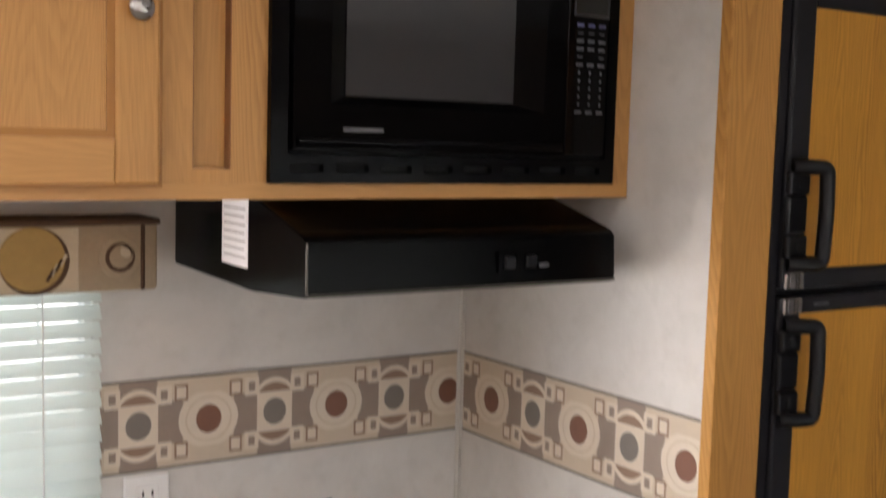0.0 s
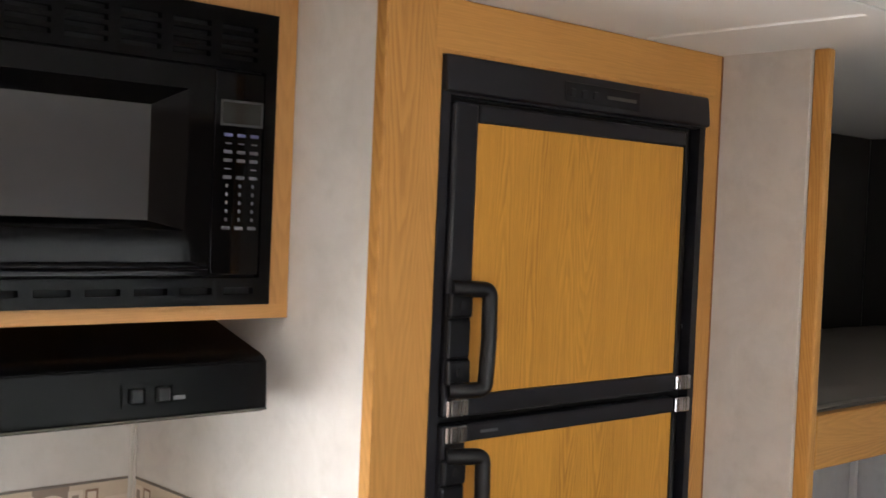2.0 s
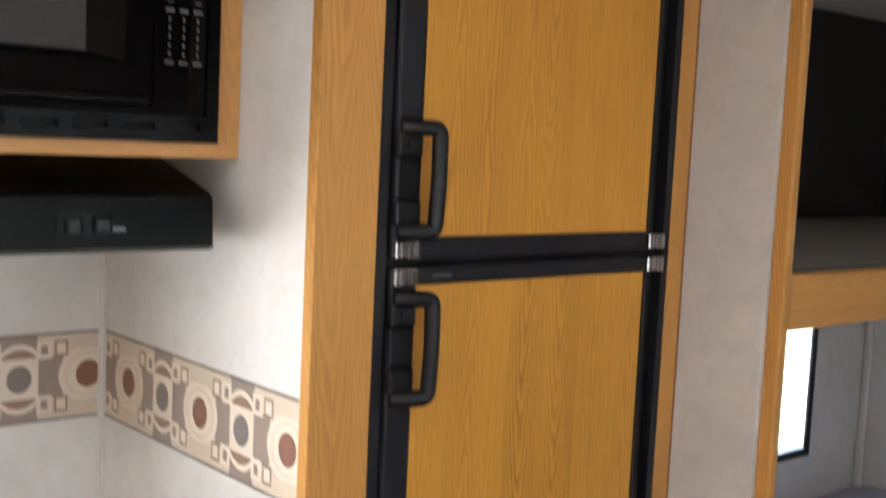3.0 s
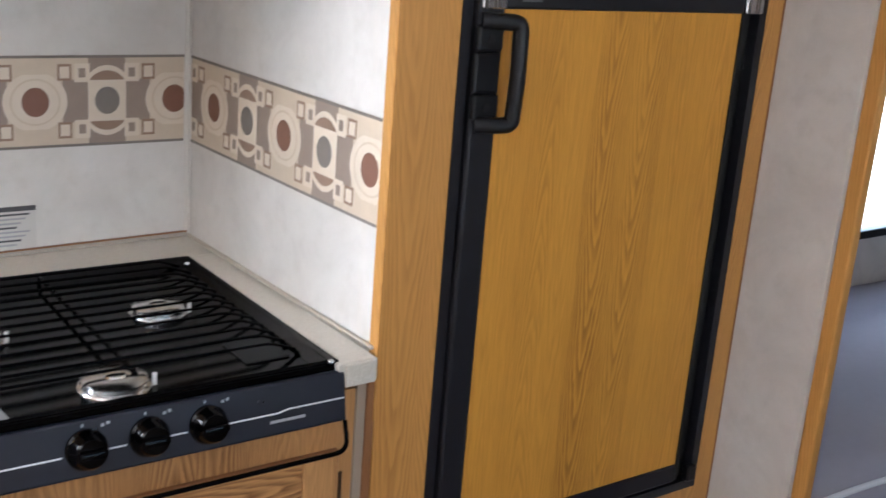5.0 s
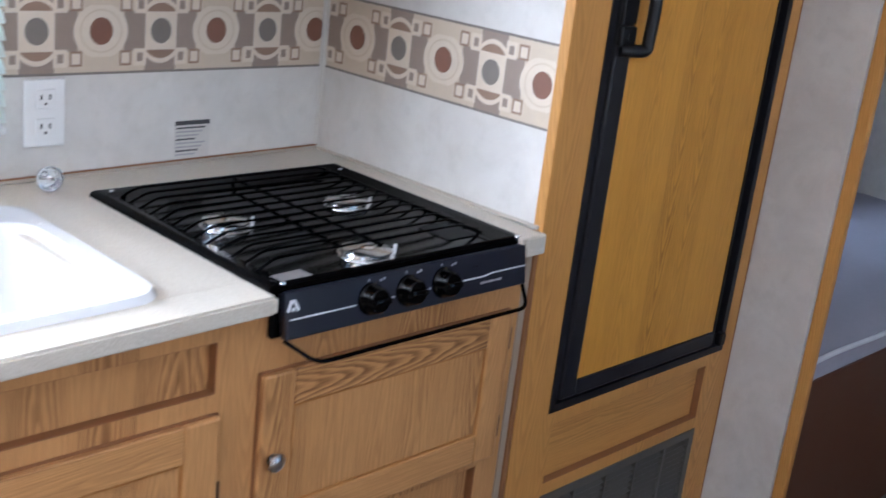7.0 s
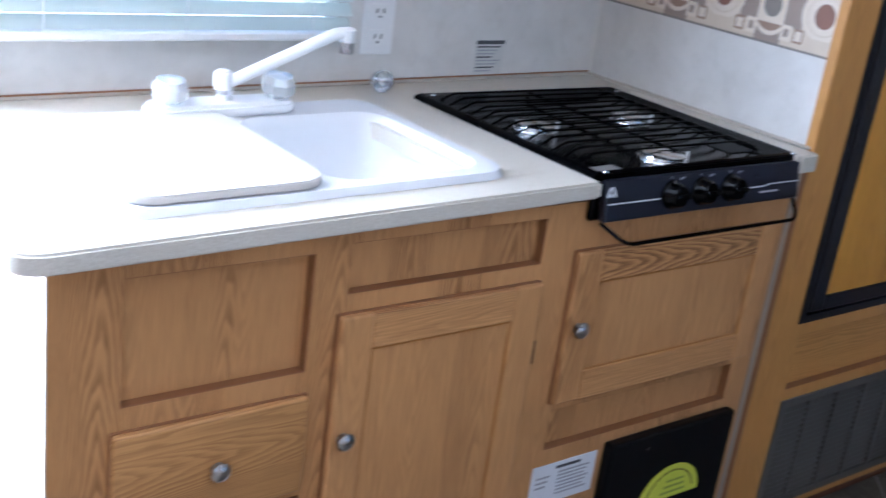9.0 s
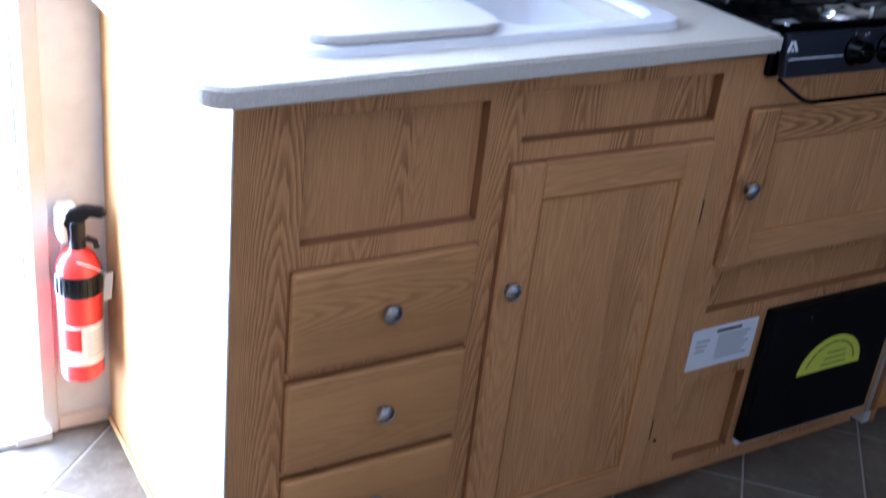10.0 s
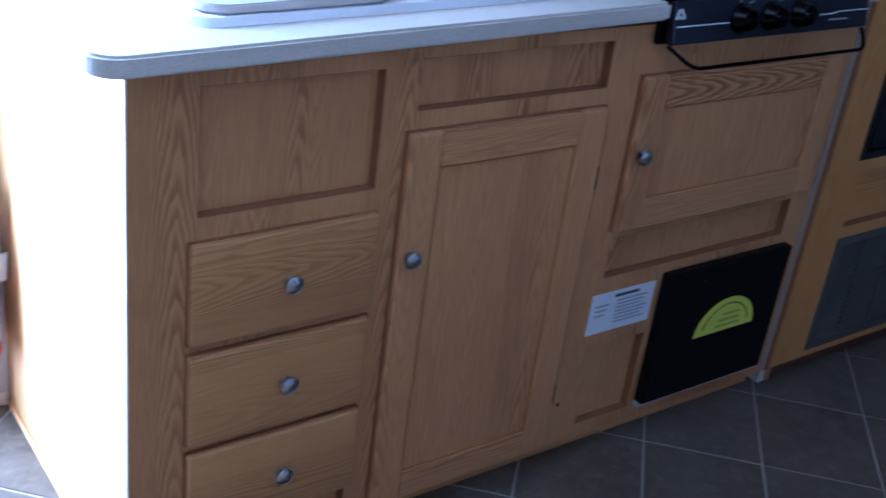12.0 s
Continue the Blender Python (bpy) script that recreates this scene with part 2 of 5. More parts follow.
FABRIC_BROWN = plain("valance_brown", (0.085, 0.05, 0.03), 0.95, vary=0.15, scale=120, relief=0.5)
FABRIC_PALE = plain("valance_pale", (0.50, 0.44, 0.33), 0.95, vary=0.1, scale=120, relief=0.5)
GROUT = plain("pale_grout", (0.38, 0.35, 0.30), 0.8, vary=0.08, scale=50)
GROUND = plain("dry_gravel_ground", (0.58, 0.54, 0.48), 0.95, vary=0.2, scale=3.0, relief=0.3)


def counter_material():
    m, t, p = mat("speckled_laminate_worktop")
    n = noise_tex(t, coords(t), 420.0, 2.0, 0.7)
    b = noise_tex(t, coords(t), 9.0, 4.0, 0.6)
    c = mix(t, ramp(t, n, [(0.40, (0, 0, 0)), (0.62, (1, 1, 1))]), (0.52, 0.480, 0.405), (0.64, 0.605, 0.53))
    c = mix(t, math_(t, "MULTIPLY", b, 0.3), c, (0.50, 0.455, 0.40))
    t.links.new(c, p.inputs["Base Color"])
    p.inputs["Roughness"].default_value = 0.36
    return m


def tile_material():
    m, t, p = mat("mottled_vinyl_tile")
    n1 = noise_tex(t, coords(t, rand=9.0), 6.0, 6.0, 0.68, 0.8)
    n2 = noise_tex(t, coords(t, rand=5.0), 38.0, 4.0, 0.65)
    c = mix(t, ramp(t, n1, [(0.34, (0, 0, 0)), (0.68, (1, 1, 1))]), (0.068, 0.056, 0.040), (0.130, 0.108, 0.080))
    c = mix(t, ramp(t, n2, [(0.48, (0, 0, 0)), (0.72, (0.6,) * 3)]), c, (0.18, 0.154, 0.118))
    info = t.nodes.new("ShaderNodeObjectInfo")
    c = mix(t, math_(t, "MULTIPLY", info.outputs["Random"], 0.3), c, (0.12, 0.104, 0.086))
    t.links.new(c, p.inputs["Base Color"])
    r = math_(t, "ADD", math_(t, "MULTIPLY", n1, 0.12), 0.26)
    t.links.new(r, p.inputs["Roughness"])
    p.inputs["Specular IOR Level"].default_value = 0.42
    bump(t, p, n2, 0.2, 0.0012)
    return m


def crystal_material():
    m, t, p = mat("clear_acrylic")
    p.inputs["Base Color"].default_value = (0.96, 0.97, 0.98, 1)
    p.inputs["Roughness"].default_value = 0.06
    p.inputs["Transmission Weight"].default_value = 0.7
    p.inputs["IOR"].default_value = 1.49
    return m


def blind_material():
    m, t, p = mat("white_blind_slat")
    p.inputs["Base Color"].default_value = (0.81, 0.83, 0.80, 1)
    p.inputs["Roughness"].default_value = 0.4
    tr = t.nodes.new("ShaderNodeBsdfTranslucent")
    tr.inputs["Color"].default_value = (0.78, 0.84, 0.80, 1)
    mx = t.nodes.new("ShaderNodeMixShader")
    mx.inputs[0].default_value = 0.42
    t.links.new(p.outputs[0], mx.inputs[1])
    t.links.new(tr.outputs[0], mx.inputs[2])
    t.links.new(mx.outputs[0], t.nodes["Material Output"].inputs["Surface"])
    return m


def glass_material():
    m, t, p = mat("window_glass")
    p.inputs["Base Color"].default_value = (0.9, 0.95, 0.95, 1)
    p.inputs["Roughness"].default_value = 0.02
    p.inputs["Transmission Weight"].default_value = 1.0
    p.inputs["IOR"].default_value = 1.45
    return m


COUNTER, TILE, CRYSTAL, SLAT, GLASS = counter_material(), tile_material(), crystal_material(), blind_material(), glass_material()


# ---- mesh tools ----
def bx(x0, x1, y0, y1, z0, z1, b=0.0015, seg=1):
    bm = bmesh.new()
    bmesh.ops.create_cube(bm, size=1.0)
    for v in bm.verts:
        v.co = Vector(((x0 + x1) / 2 + v.co.x * (x1 - x0), (y0 + y1) / 2 + v.co.y * (y1 - y0), (z0 + z1) / 2 + v.co.z * (z1 - z0)))
    b = min(b, 0.45 * min(x1 - x0, y1 - y0, z1 - z0))
    if b > 0:
        bmesh.ops.bevel(bm, geom=bm.edges[:], offset=b, segments=seg, affect="EDGES", profile=0.5)
    return bm


def join(*bms):
    out = bmesh.new()
    for b in bms:
        me = bpy.data.meshes.new("join")
        b.to_mesh(me)
        b.free()
        out.from_mesh(me)
        bpy.data.meshes.remove(me)
    return out


def moved(bm, m):
    bmesh.ops.transform(bm, matrix=m, verts=bm.verts[:])
    return bm


def slab(axis, a0, a1, rect, holes=()):
    """A plate across the axis from a0 to a1, with rectangular holes. rect and holes: u0, u1, v0, v1 in the two other axes."""
    us = sorted({rect[0], rect[1], *[min(max(h[i], rect[0]), rect[1]) for h in holes for i in (0, 1)]})
    vs = sorted({rect[2], rect[3], *[min(max(h[i], rect[2]), rect[3]) for h in holes for i in (2, 3)]})

    def solid(i, j):
        if not (0 <= i < len(us) - 1 and 0 <= j < len(vs) - 1):
            return False
        u, v = (us[i] + us[i + 1]) / 2, (vs[j] + vs[j + 1]) / 2
        return not any(h[0] < u < h[1] and h[2] < v < h[3] for h in holes)

    bm, made = bmesh.new(), {}

    def vert(i, j, k):
        if (i, j, k) not in made:
            co = {"x": (k, us[i], vs[j]), "y": (us[i], k, vs[j]), "z": (us[i], vs[j], k)}[axis]
            made[i, j, k] = bm.verts.new(co)
        return made[i, j, k]

    for i in range(len(us) - 1):
        for j in range(len(vs) - 1):
            if not solid(i, j):
                continue
            for k in (a0, a1):
                bm.faces.new([vert(i, j, k), vert(i + 1, j, k), vert(i + 1, j + 1, k), vert(i, j + 1, k)])
            for di, dj, p, q in ((-1, 0, (i, j), (i, j + 1)), (1, 0, (i + 1, j), (i + 1, j + 1)), (0, -1, (i, j), (i + 1, j)), (0, 1, (i, j + 1), (i + 1, j + 1))):
                if not solid(i + di, j + dj):
                    bm.faces.new([vert(*p, a0), vert(*q, a0), vert(*q, a1), vert(*p, a1)])
    bmesh.ops.recalc_face_normals(bm, faces=bm.faces[:])
    return bm


def cyl(p0, p1, r0, r1=None, seg=24, b=0.0):
    r1 = r0 if r1 is None else r1
    d = Vector(p1) - Vector(p0)
    bm = bmesh.new()
    bmesh.ops.create_cone(bm, cap_ends=True, segments=seg, radius1=r0, radius2=r1, depth=d.length)
    if b:
        bmesh.ops.bevel(bm, geom=[e for e in bm.edges if len(e.link_faces) == 2 and e.calc_face_angle(0) > 1.0], offset=b, segments=2, affect="EDGES")
    m = Matrix.Translation((Vector(p0) + Vector(p1)) / 2) @ d.to_track_quat("Z", "Y").to_matrix().to_4x4()
    return moved(bm, m)


def lathe(profile, base, axis, seg=28):
    """Turns (radius, height) pairs about the axis from base."""
    bm = bmesh.new()
    rings = []
    for r, h in profile:
        rings.append([bm.verts.new((max(r, 1e-5) * math.cos(2 * math.pi * k / seg), max(r, 1e-5) * math.sin(2 * math.pi * k / seg), h)) for k in range(seg)])
    for a, c in zip(rings, rings[1:]):
        for k in range(seg):
            bm.faces.new([a[k], a[(k + 1) % seg], c[(k + 1) % seg], c[k]])
    bm.faces.new(rings[0][::-1])
    bm.faces.new(rings[-1])
    m = Matrix.Translation(base) @ Vector(axis).to_track_quat("Z", "Y").to_matrix().to_4x4()
    return moved(bm, m)


def tube(points, r, seg=8):
    """A round bar through the points."""
    pts = [Vector(p) for p in points]
    bm, rings = bmesh.new(), []
    for i, p in enumerate(pts):
        d = (pts[min(i + 1, len(pts) - 1)] - pts[max(i - 1, 0)]).normalized()
        if i == 0:
            side = d.cross(Vector((0, 0, 1)) if abs(d.z) < 0.9 else Vector((1, 0, 0))).normalized()
        else:
            side = (side - d * side.dot(d)).normalized()
        up = side.cross(d)
        rings.append([bm.verts.new(p + r * (math.cos(2 * math.pi * k / seg) * side + math.sin(2 * math.pi * k / seg) * up)) for k in range(seg)])
    for a, c in zip(rings, rings[1:]):
        for k in range(seg):
            bm.faces.new([a[k], a[(k + 1) % seg], c[(k + 1) % seg], c[k]])
    bm.faces.new(rings[0][::-1])
    bm.faces.new(rings[-1])
    bmesh.ops.recalc_face_normals(bm, faces=bm.faces[:])
    return bm


def rounded(points, r, n=5):
    """The polyline with its inner corners rounded."""
    pts = [Vector(p) for p in points]
    out = [pts[0]]
    for a, p, c in zip(pts, pts[1:], pts[2:]):
        u, w = (a - p), (c - p)
        k = min(r, 0.45 * u.length, 0.45 * w.length)
        s, e = p + u.normalized() * k, p + w.normalized() * k
        for i in range(n + 1):
            f = i / n
            out.append(s * (1 - f) ** 2 + p * 2 * f * (1 - f) + e * f * f)
    return out + [pts[-1]]


def outline_plate(outline, h0, h1, b=0.0, seg=2):
    """A plate of that plan outline between two heights."""
    bm = bmesh.new()
    f = bm.faces.new([bm.verts.new((x, y, h0)) for x, y in outline])
    r = bmesh.ops.extrude_face_region(bm, geom=[f])
    for v in r["geom"]:
        if isinstance(v, bmesh.types.BMVert):
            v.co.z = h1
    bmesh.ops.recalc_face_normals(bm, faces=bm.faces[:])
    if b:
        bmesh.ops.bevel(bm, geom=[e for e in bm.edges if abs(e.verts[0].co.z - e.verts[1].co.z) < 1e-6], offset=b, segments=seg, affect="EDGES")
    return bm


def round_rect(x0, x1, y0, y1, r, n=6):
    pts = []
    for cx, cy, a in ((x1 - r, y1 - r, 0), (x0 + r, y1 - r, 90), (x0 + r, y0 + r, 180), (x1 - r, y0 + r, 270)):
        pts += [(cx + r * math.cos(radians(a + 90 * k / n)), cy + r * math.sin(radians(a + 90 * k / n))) for k in range(n + 1)]
    return pts


ORIGIN = {}


def link(name, bm, material, at, smooth=False):
    moved(bm, Matrix.Translation(-Vector(at)))
    me = bpy.data.meshes.new(name)
    bm.to_mesh(me)
    bm.free()
    me.materials.append(material)
    if smooth:
        for f in me.polygons:
            f.use_smooth = True
        me.set_sharp_from_angle(angle=radians(35))
    ob = new(name, me)
    ORIGIN[ob] = Vector(at)
    return ob


def part(name, bm, material, parent, label="", smooth=False):
    """One mesh under a thing or a part; the shape is given in the room's coordinates."""
    ob = link(name, bm, material, ORIGIN[parent], smooth)
    ob.parent = parent
    if label:
        tagged(ob, label)
    return ob


def thing(name, at, label, category, group=""):
    ob = new(name)
    ob.location = at
    ob.empty_display_size = 0.05
    ORIGIN[ob] = Vector(at)
    return tagged(ob, label, category, group)


def structure(name, bm, material, label, category, smooth=False):
    return tagged(link(name, bm, material, (0, 0, 0), smooth), label, category, kind="structure")


def single(name, bm, material, at, label, category, group="", smooth=False):
    ob = link(name, bm, material, at, smooth)
    ob.location = at
    return tagged(ob, label, category, group)


# ---- structure ----
X0, X1, Y0, TOP = -4.0, 2.46, -2.46, 1.97
FACE, FRIDGE_Y, UPPER = -0.600, -0.606, -0.415
SKEW = 0.027  # the partition stands a little out of square

structure("ground", slab("z", -0.62, -0.60, (-300, 300, -300, 300)), GROUND, "dry pale gravel ground outside the trailer", "ground")
floor = structure("floor", slab("z", -0.05, -0.003, (X0, X1, Y0, 0.06)), GROUT, "mottled grey-brown vinyl tile floor with pale diagonal joints", "floor")
wall_north = structure(
    "wall_north",
    slab("y", 0.0, 0.06, (X0 - 0.06, X1 + 0.06, -0.05, TOP + 0.03), [(-2.22, -1.53, -0.003, 1.88), (-1.33, -0.672, 1.0, 1.40), (1.55, 2.32, 0.70, 1.20)]),
    WALL, "mottled off-white wallpapered outer wall", "wall")
# unseen closing walls, dark so black gloss and fill light stay low
structure("wall_south", slab("y", Y0 - 0.06, Y0, (X0 - 0.06, X1 + 0.06, -0.05, TOP + 0.03), [(-0.9, 1.0, 0.92, 1.56), (-3.65, -2.35, 0.95, 1.55)]), REAR, "unseen wall with windows, kept brown to cut reflected light", "wall")
structure("wall_west", slab("x", X0 - 0.06, X0, (Y0, 0.0, -0.05, TOP + 0.03)), REAR, "unseen end wall, kept brown to cut reflected light", "wall")
structure("wall_east", slab("x", X1, X1 + 0.06, (Y0, 0.0, -0.05, TOP + 0.03)), WALL, "off-white wallpapered bunk end wall", "wall")
structure("wall_partition", moved(slab("x", 0.0, 0.020, (FRIDGE_Y + 0.018, 0.0, 0.0, TOP)), Matrix.Rotation(math.atan(SKEW), 4, "Z")), WALL, "mottled off-white wallpapered partition beside the refrigerator", "wall")
structure("wall_panel", slab("x", 0.7585, 0.790, (-0.772, 0.0, 0.050, TOP)), WING, "grey-beige wallpapered wing wall, dimmed by its colour", "wall")
structure(
    "ceiling",
    join(slab("z", TOP, TOP + 0.03, (X0, X1, Y0, 0.0)), bx(X0, X1, -1.015, -0.985, TOP - 0.004, TOP, 0.0015), bx(0.53, 0.550, Y0, -0.62, TOP - 0.0035, TOP + 0.001, 0.001)),
    CEIL, "smooth white ceiling panels with flat batten", "ceiling")
structure("trim_corner", join(bx(-0.009, -0.0005, -0.003, -0.0005, 0.9, 1.52, 0.001), bx(-0.003, -0.0005, -0.009, -0.003, 0.9, 1.52, 0.001)), plain("corner_vinyl", (0.66, 0.63, 0.58), 0.45, vary=0.03), "white vinyl corner moulding", "trim")
structure("trim_wing_base", bx(0.764, 0.786, -0.768, 0.0, 0.0, 0.050, 0), REAR, "dark recessed base strip under the wing wall", "trim")
structure("trim_post", join(bx(0.766, 0.785, -0.800, -0.772, 0.0, TOP, 0.004, 2), bx(0.785, 0.792, -0.796, -0.772, 0.0, TOP, 0.002)), OAK_SHADE, "oak edge moulding on the wing wall", "trim")
# a grey-beige strip, then a darker one, where the two cabinets meet
structure("trim_cabinet_corner", bx(-0.011, 0.004, FACE - 0.003, FACE + 0.012, 0.045, 0.862, 0.001), GREY_STRIP, "grey-beige strip between the cabinets", "trim")
structure("trim_cabinet_edge", bx(0.0042, 0.0178, FACE - 0.006, FACE + 0.012, 0.045, 0.862, 0.003, 2), OAK_EDGE, "dark strip between the cabinets", "trim")

# outer door opening: jamb, threshold
structure("door_frame", join(bx(-1.548, -1.518, -0.012, 0.075, 0.0, 1.90, 0.003), bx(-2.235, -2.205, -0.012, 0.075, 0.0, 1.90, 0.003), bx(-2.205, -1.548, -0.012, 0.075, 1.865, 1.90, 0.003)), DOOR_PAINT, "beige painted frame of the open entrance door", "door frame")
structure("door_threshold", join(bx(-2.205, -1.548, -0.03, 0.085, -0.002, 0.012, 0.004, 2), bx(-1.60, -1.535, -0.035, -0.02, 0.0, 0.022, 0.003)), ALU, "aluminium door threshold", "threshold")


def window(name, x0, x1, z0, z1, y0, y1, dark, label):
    m = BLACK_PLASTIC if dark else WHITE_PLASTIC
    w = structure(name, slab("y", y0, y1, (x0 - 0.012, x1 + 0.012, z0 - 0.012, z1 + 0.012), [(x0 + 0.010, x1 - 0.010, z0 + 0.010, z1 - 0.010)]), m, label, "window")
    ORIGIN[w] = Vector((0, 0, 0))
    p = part("pane", bx(x0 + 0.010, x1 - 0.010, (y0 + y1) / 2 - 0.002, (y0 + y1) / 2 + 0.002, z0 + 0.010, z1 - 0.010, 0), GLASS, w)
    p.visible_shadow = False
    return w


window("window_1", -1.33, -0.672, 1.0, 1.40, 0.012, 0.05, False, "white framed window out of view over the sink")
window("window_2", 1.55, 2.15, 0.70, 1.20, -0.012, -0.002, True, "black framed window beside the lower bunk")
window("window_3", -0.9, 1.0, 0.92, 1.56, Y0 - 0.05, Y0 - 0.01, False, "white framed window out of view")
# opening added out of view for the fill lamp
window("window_4", -3.65, -2.35, 0.95, 1.55, Y0 - 0.05, Y0 - 0.01, False, "white framed window out of view")


structure("wall_bunk_panel", bx(2.1625, 2.335, -0.0045, -0.0006, 0.68, 1.22, 0.0005), WALL, "off-white wall panel beside the bunk window", "wall")


# ---- wallpaper border: layered paper shapes ----
def border(name, u0, u1, reds, to_world, label):
    """reds: the centres of the rust discs along the wall, evenly set. to_world: (u, z, lift) to a place."""
    zc, hh = 1.1475, 0.0735
    base = thing(name, to_world(u0, 1.074, 0), label, "wallpaper border")
    base["kind"] = "structure"
    P = abs(reds[1] - reds[0])
    layers = {}

    def poly(key, lift, pts):
        pts = [(min(max(u, u0), u1), z) for u, z in pts]
        if max(p[0] for p in pts) - min(p[0] for p in pts) < 1e-4:
            return
        layers.setdefault(key, []).append([to_world(u, z, lift * 0.00022 + 0.0004) for u, z in pts])

    def rect(key, lift, u, w, z, h):
        poly(key, lift, [(u - w, z - h), (u + w, z - h), (u + w, z + h), (u - w, z + h)])

    def disc(key, lift, u, z, ru, rz, a0=0, a1=360, n=26):
        poly(key, lift, [(u + ru * math.cos(radians(a0 + (a1 - a0) * k / n)), z + rz * math.sin(radians(a0 + (a1 - a0) * k / n))) for k in range(n + (a1 - a0 < 360))])

    def arc(key, lift, u, ru, rz, half):
        poly(key, lift, [(min(max(u + ru * math.cos(radians(a)), u - half), u + half), zc + rz * math.sin(radians(a))) for a in range(0, 360, 10)])

    def square(key, lift, u, z, w, h, inner, iw, ih):
        rect(key, lift, u, w, z, h)
        rect(inner, lift + 1, u, iw, z, ih)

    rect(B_TAUPE, 0, (u0 + u1) / 2, (u1 - u0) / 2, zc, hh)
    lo = min(reds)
    for k in range(-1, len(reds) + 2):
        u = lo + k * P
        # rust motif: cream block, swelling rings, disc
        rect(B_CREAM, 1, u, P / 2 - 0.0305, zc, hh)
        rect(B_TAUPE, 2, u + P / 2, 0.072, zc, 0.0345)
        disc(B_PALE, 3, u, zc, 0.0505, 0.0475)
        disc(B_CREAM, 4, u, zc, 0.0395, 0.0375)
        disc(B_PALE, 5, u, zc, 0.0365, 0.0345)
        disc(B_RED, 6, u, zc, 0.0215, 0.0235)
        for zz in (-1, 1):
            rect(B_CREAM, 5, u, 0.026, zc + zz * 0.0585, 0.0148)
        # grey motif in between: square with a disc, arches above and below
        g = u + P / 2
        rect(B_TAUPE, 3, g, 0.0305, zc, hh)
        arc(B_PALE, 4, g, 0.046, 0.0575, 0.0315)
        arc(B_BROWN, 5, g, 0.041, 0.0490, 0.0295)
        rect(B_PALE, 6, g, 0.0305, zc, 0.0335)
        disc(B_GREY, 7, g, zc, 0.0205, 0.0225)
        for side in (-1, 1):
            for zz in (-1, 1):
                square(B_PALE, 6, g + side * 0.0410, zc + zz * 0.0455, 0.0125, 0.0150, B_TAUPE, 0.0055, 0.0075)
                square(B_BROWN, 6, g + side * 0.0690, zc + zz * 0.0465, 0.0112, 0.0132, B_PALE, 0.0076, 0.0092)
    for zz in (-1, 1):
        rect(B_GREY, 9, (u0 + u1) / 2, (u1 - u0) / 2, zc + zz * (hh - 0.002), 0.0022)
    names = {B_TAUPE: "taupe_ground", B_GREY: "grey_disc", B_CREAM: "cream_block", B_PALE: "pale_ring", B_RED: "rust_disc", B_BROWN: "brown_block"}
    for m, polys in layers.items():
        bm = bmesh.new()
        for pts in polys:
            bm.faces.new([bm.verts.new(p) for p in pts])
        bmesh.ops.recalc_face_normals(bm, faces=bm.faces[:])
        part(names[m], bm, m, base)


border("border_north", -0.662, -0.011, [-0.028, -0.258, -0.488], lambda u, z, l: Vector((u, -l, z)), "geometric paper border in cream, taupe and rust")
border("border_partition", -0.587, -0.011, [-0.0965, -0.3295, -0.5625], lambda u, z, l: Vector((-l - SKEW * u, u, z)), "geometric paper border in cream, taupe and rust")


# ---- oak cabinet work ----
def oak_door(parent, x0, x1, z0, z1, y, w=0.057, knob=None, hinges=(), bead=0.003, oz=OAK_Z, ox=OAK_X):
    """A framed door with its back at y: stiles, rails, sunk panel with a routed bead, stained edge."""
    t = 0.016
    over = 0.0012 if bead < 0.005 else 0.004
    door = part("cabinet_door", bx(x0, x0 + w, y - t, y, z0, z1, 0.004, 2), oz, parent, "framed oak door with sunk panel")
    part("stile", bx(x1 - w, x1, y - t, y, z0, z1, 0.004, 2), oz, door)
    part("rail", bx(x0 + w, x1 - w, y - t + 0.0004, y, z1 - w, z1, 0.0025, 2), ox, door)
    part("rail", bx(x0 + w, x1 - w, y - t + 0.0004, y, z0, z0 + w, 0.0025, 2), ox, door)
    part("panel", bx(x0 + w - 0.006, x1 - w + 0.006, y - t + 0.005, y - 0.001, z0 + w - 0.006, z1 - w + 0.006, 0.001), oz, door)
    part("bead", slab("y", y - t + 0.0028, y - t + 0.0052, (x0 + w - 0.001, x1 - w + 0.001, z0 + w - 0.001, z1 - w + 0.001), [(x0 + w + bead, x1 - w - bead, z0 + w + bead, z1 - w - bead)]), OAK_BEAD, door, "orange-brown routed bead")
    part("edge_band", bx(x0 - over, x1 + over, y - 0.0062 - over, y - 0.0003, z0 - over, z1 + over, 0), OAK_EDGE if bead < 0.005 else OAK_BEAD, door, "dark stained edge")
    if knob:
        knob_on(door, knob[0], y - t, knob[1])
    for hx, hz in hinges:
        part("hinge", join(bx(hx - 0.003, hx + 0.003, y - 0.006, y, hz - 0.018, hz + 0.018, 0.001), cyl((hx, y - 0.008, hz - 0.020), (hx, y - 0.008, hz + 0.020), 0.0027, seg=10)), BRONZE, door, "bronze-grey metal hinge")
    return door


def knob_on(parent, x, y, z):
    prof = [(0.010, 0), (0.010, 0.002), (0.0065, 0.004), (0.0065, 0.006), (0.0135, 0.0085), (0.0155, 0.0115), (0.0150, 0.0140), (0.0125, 0.0160), (0.0118, 0.0154), (0.0085, 0.0178), (0.004, 0.0190), (0.0005, 0.0192)]
    return part("knob", lathe([(r * 0.94, h) for r, h in prof], (x, y, z), (0, -1, 0)), NICKEL, parent, "round brushed nickel knob", True)


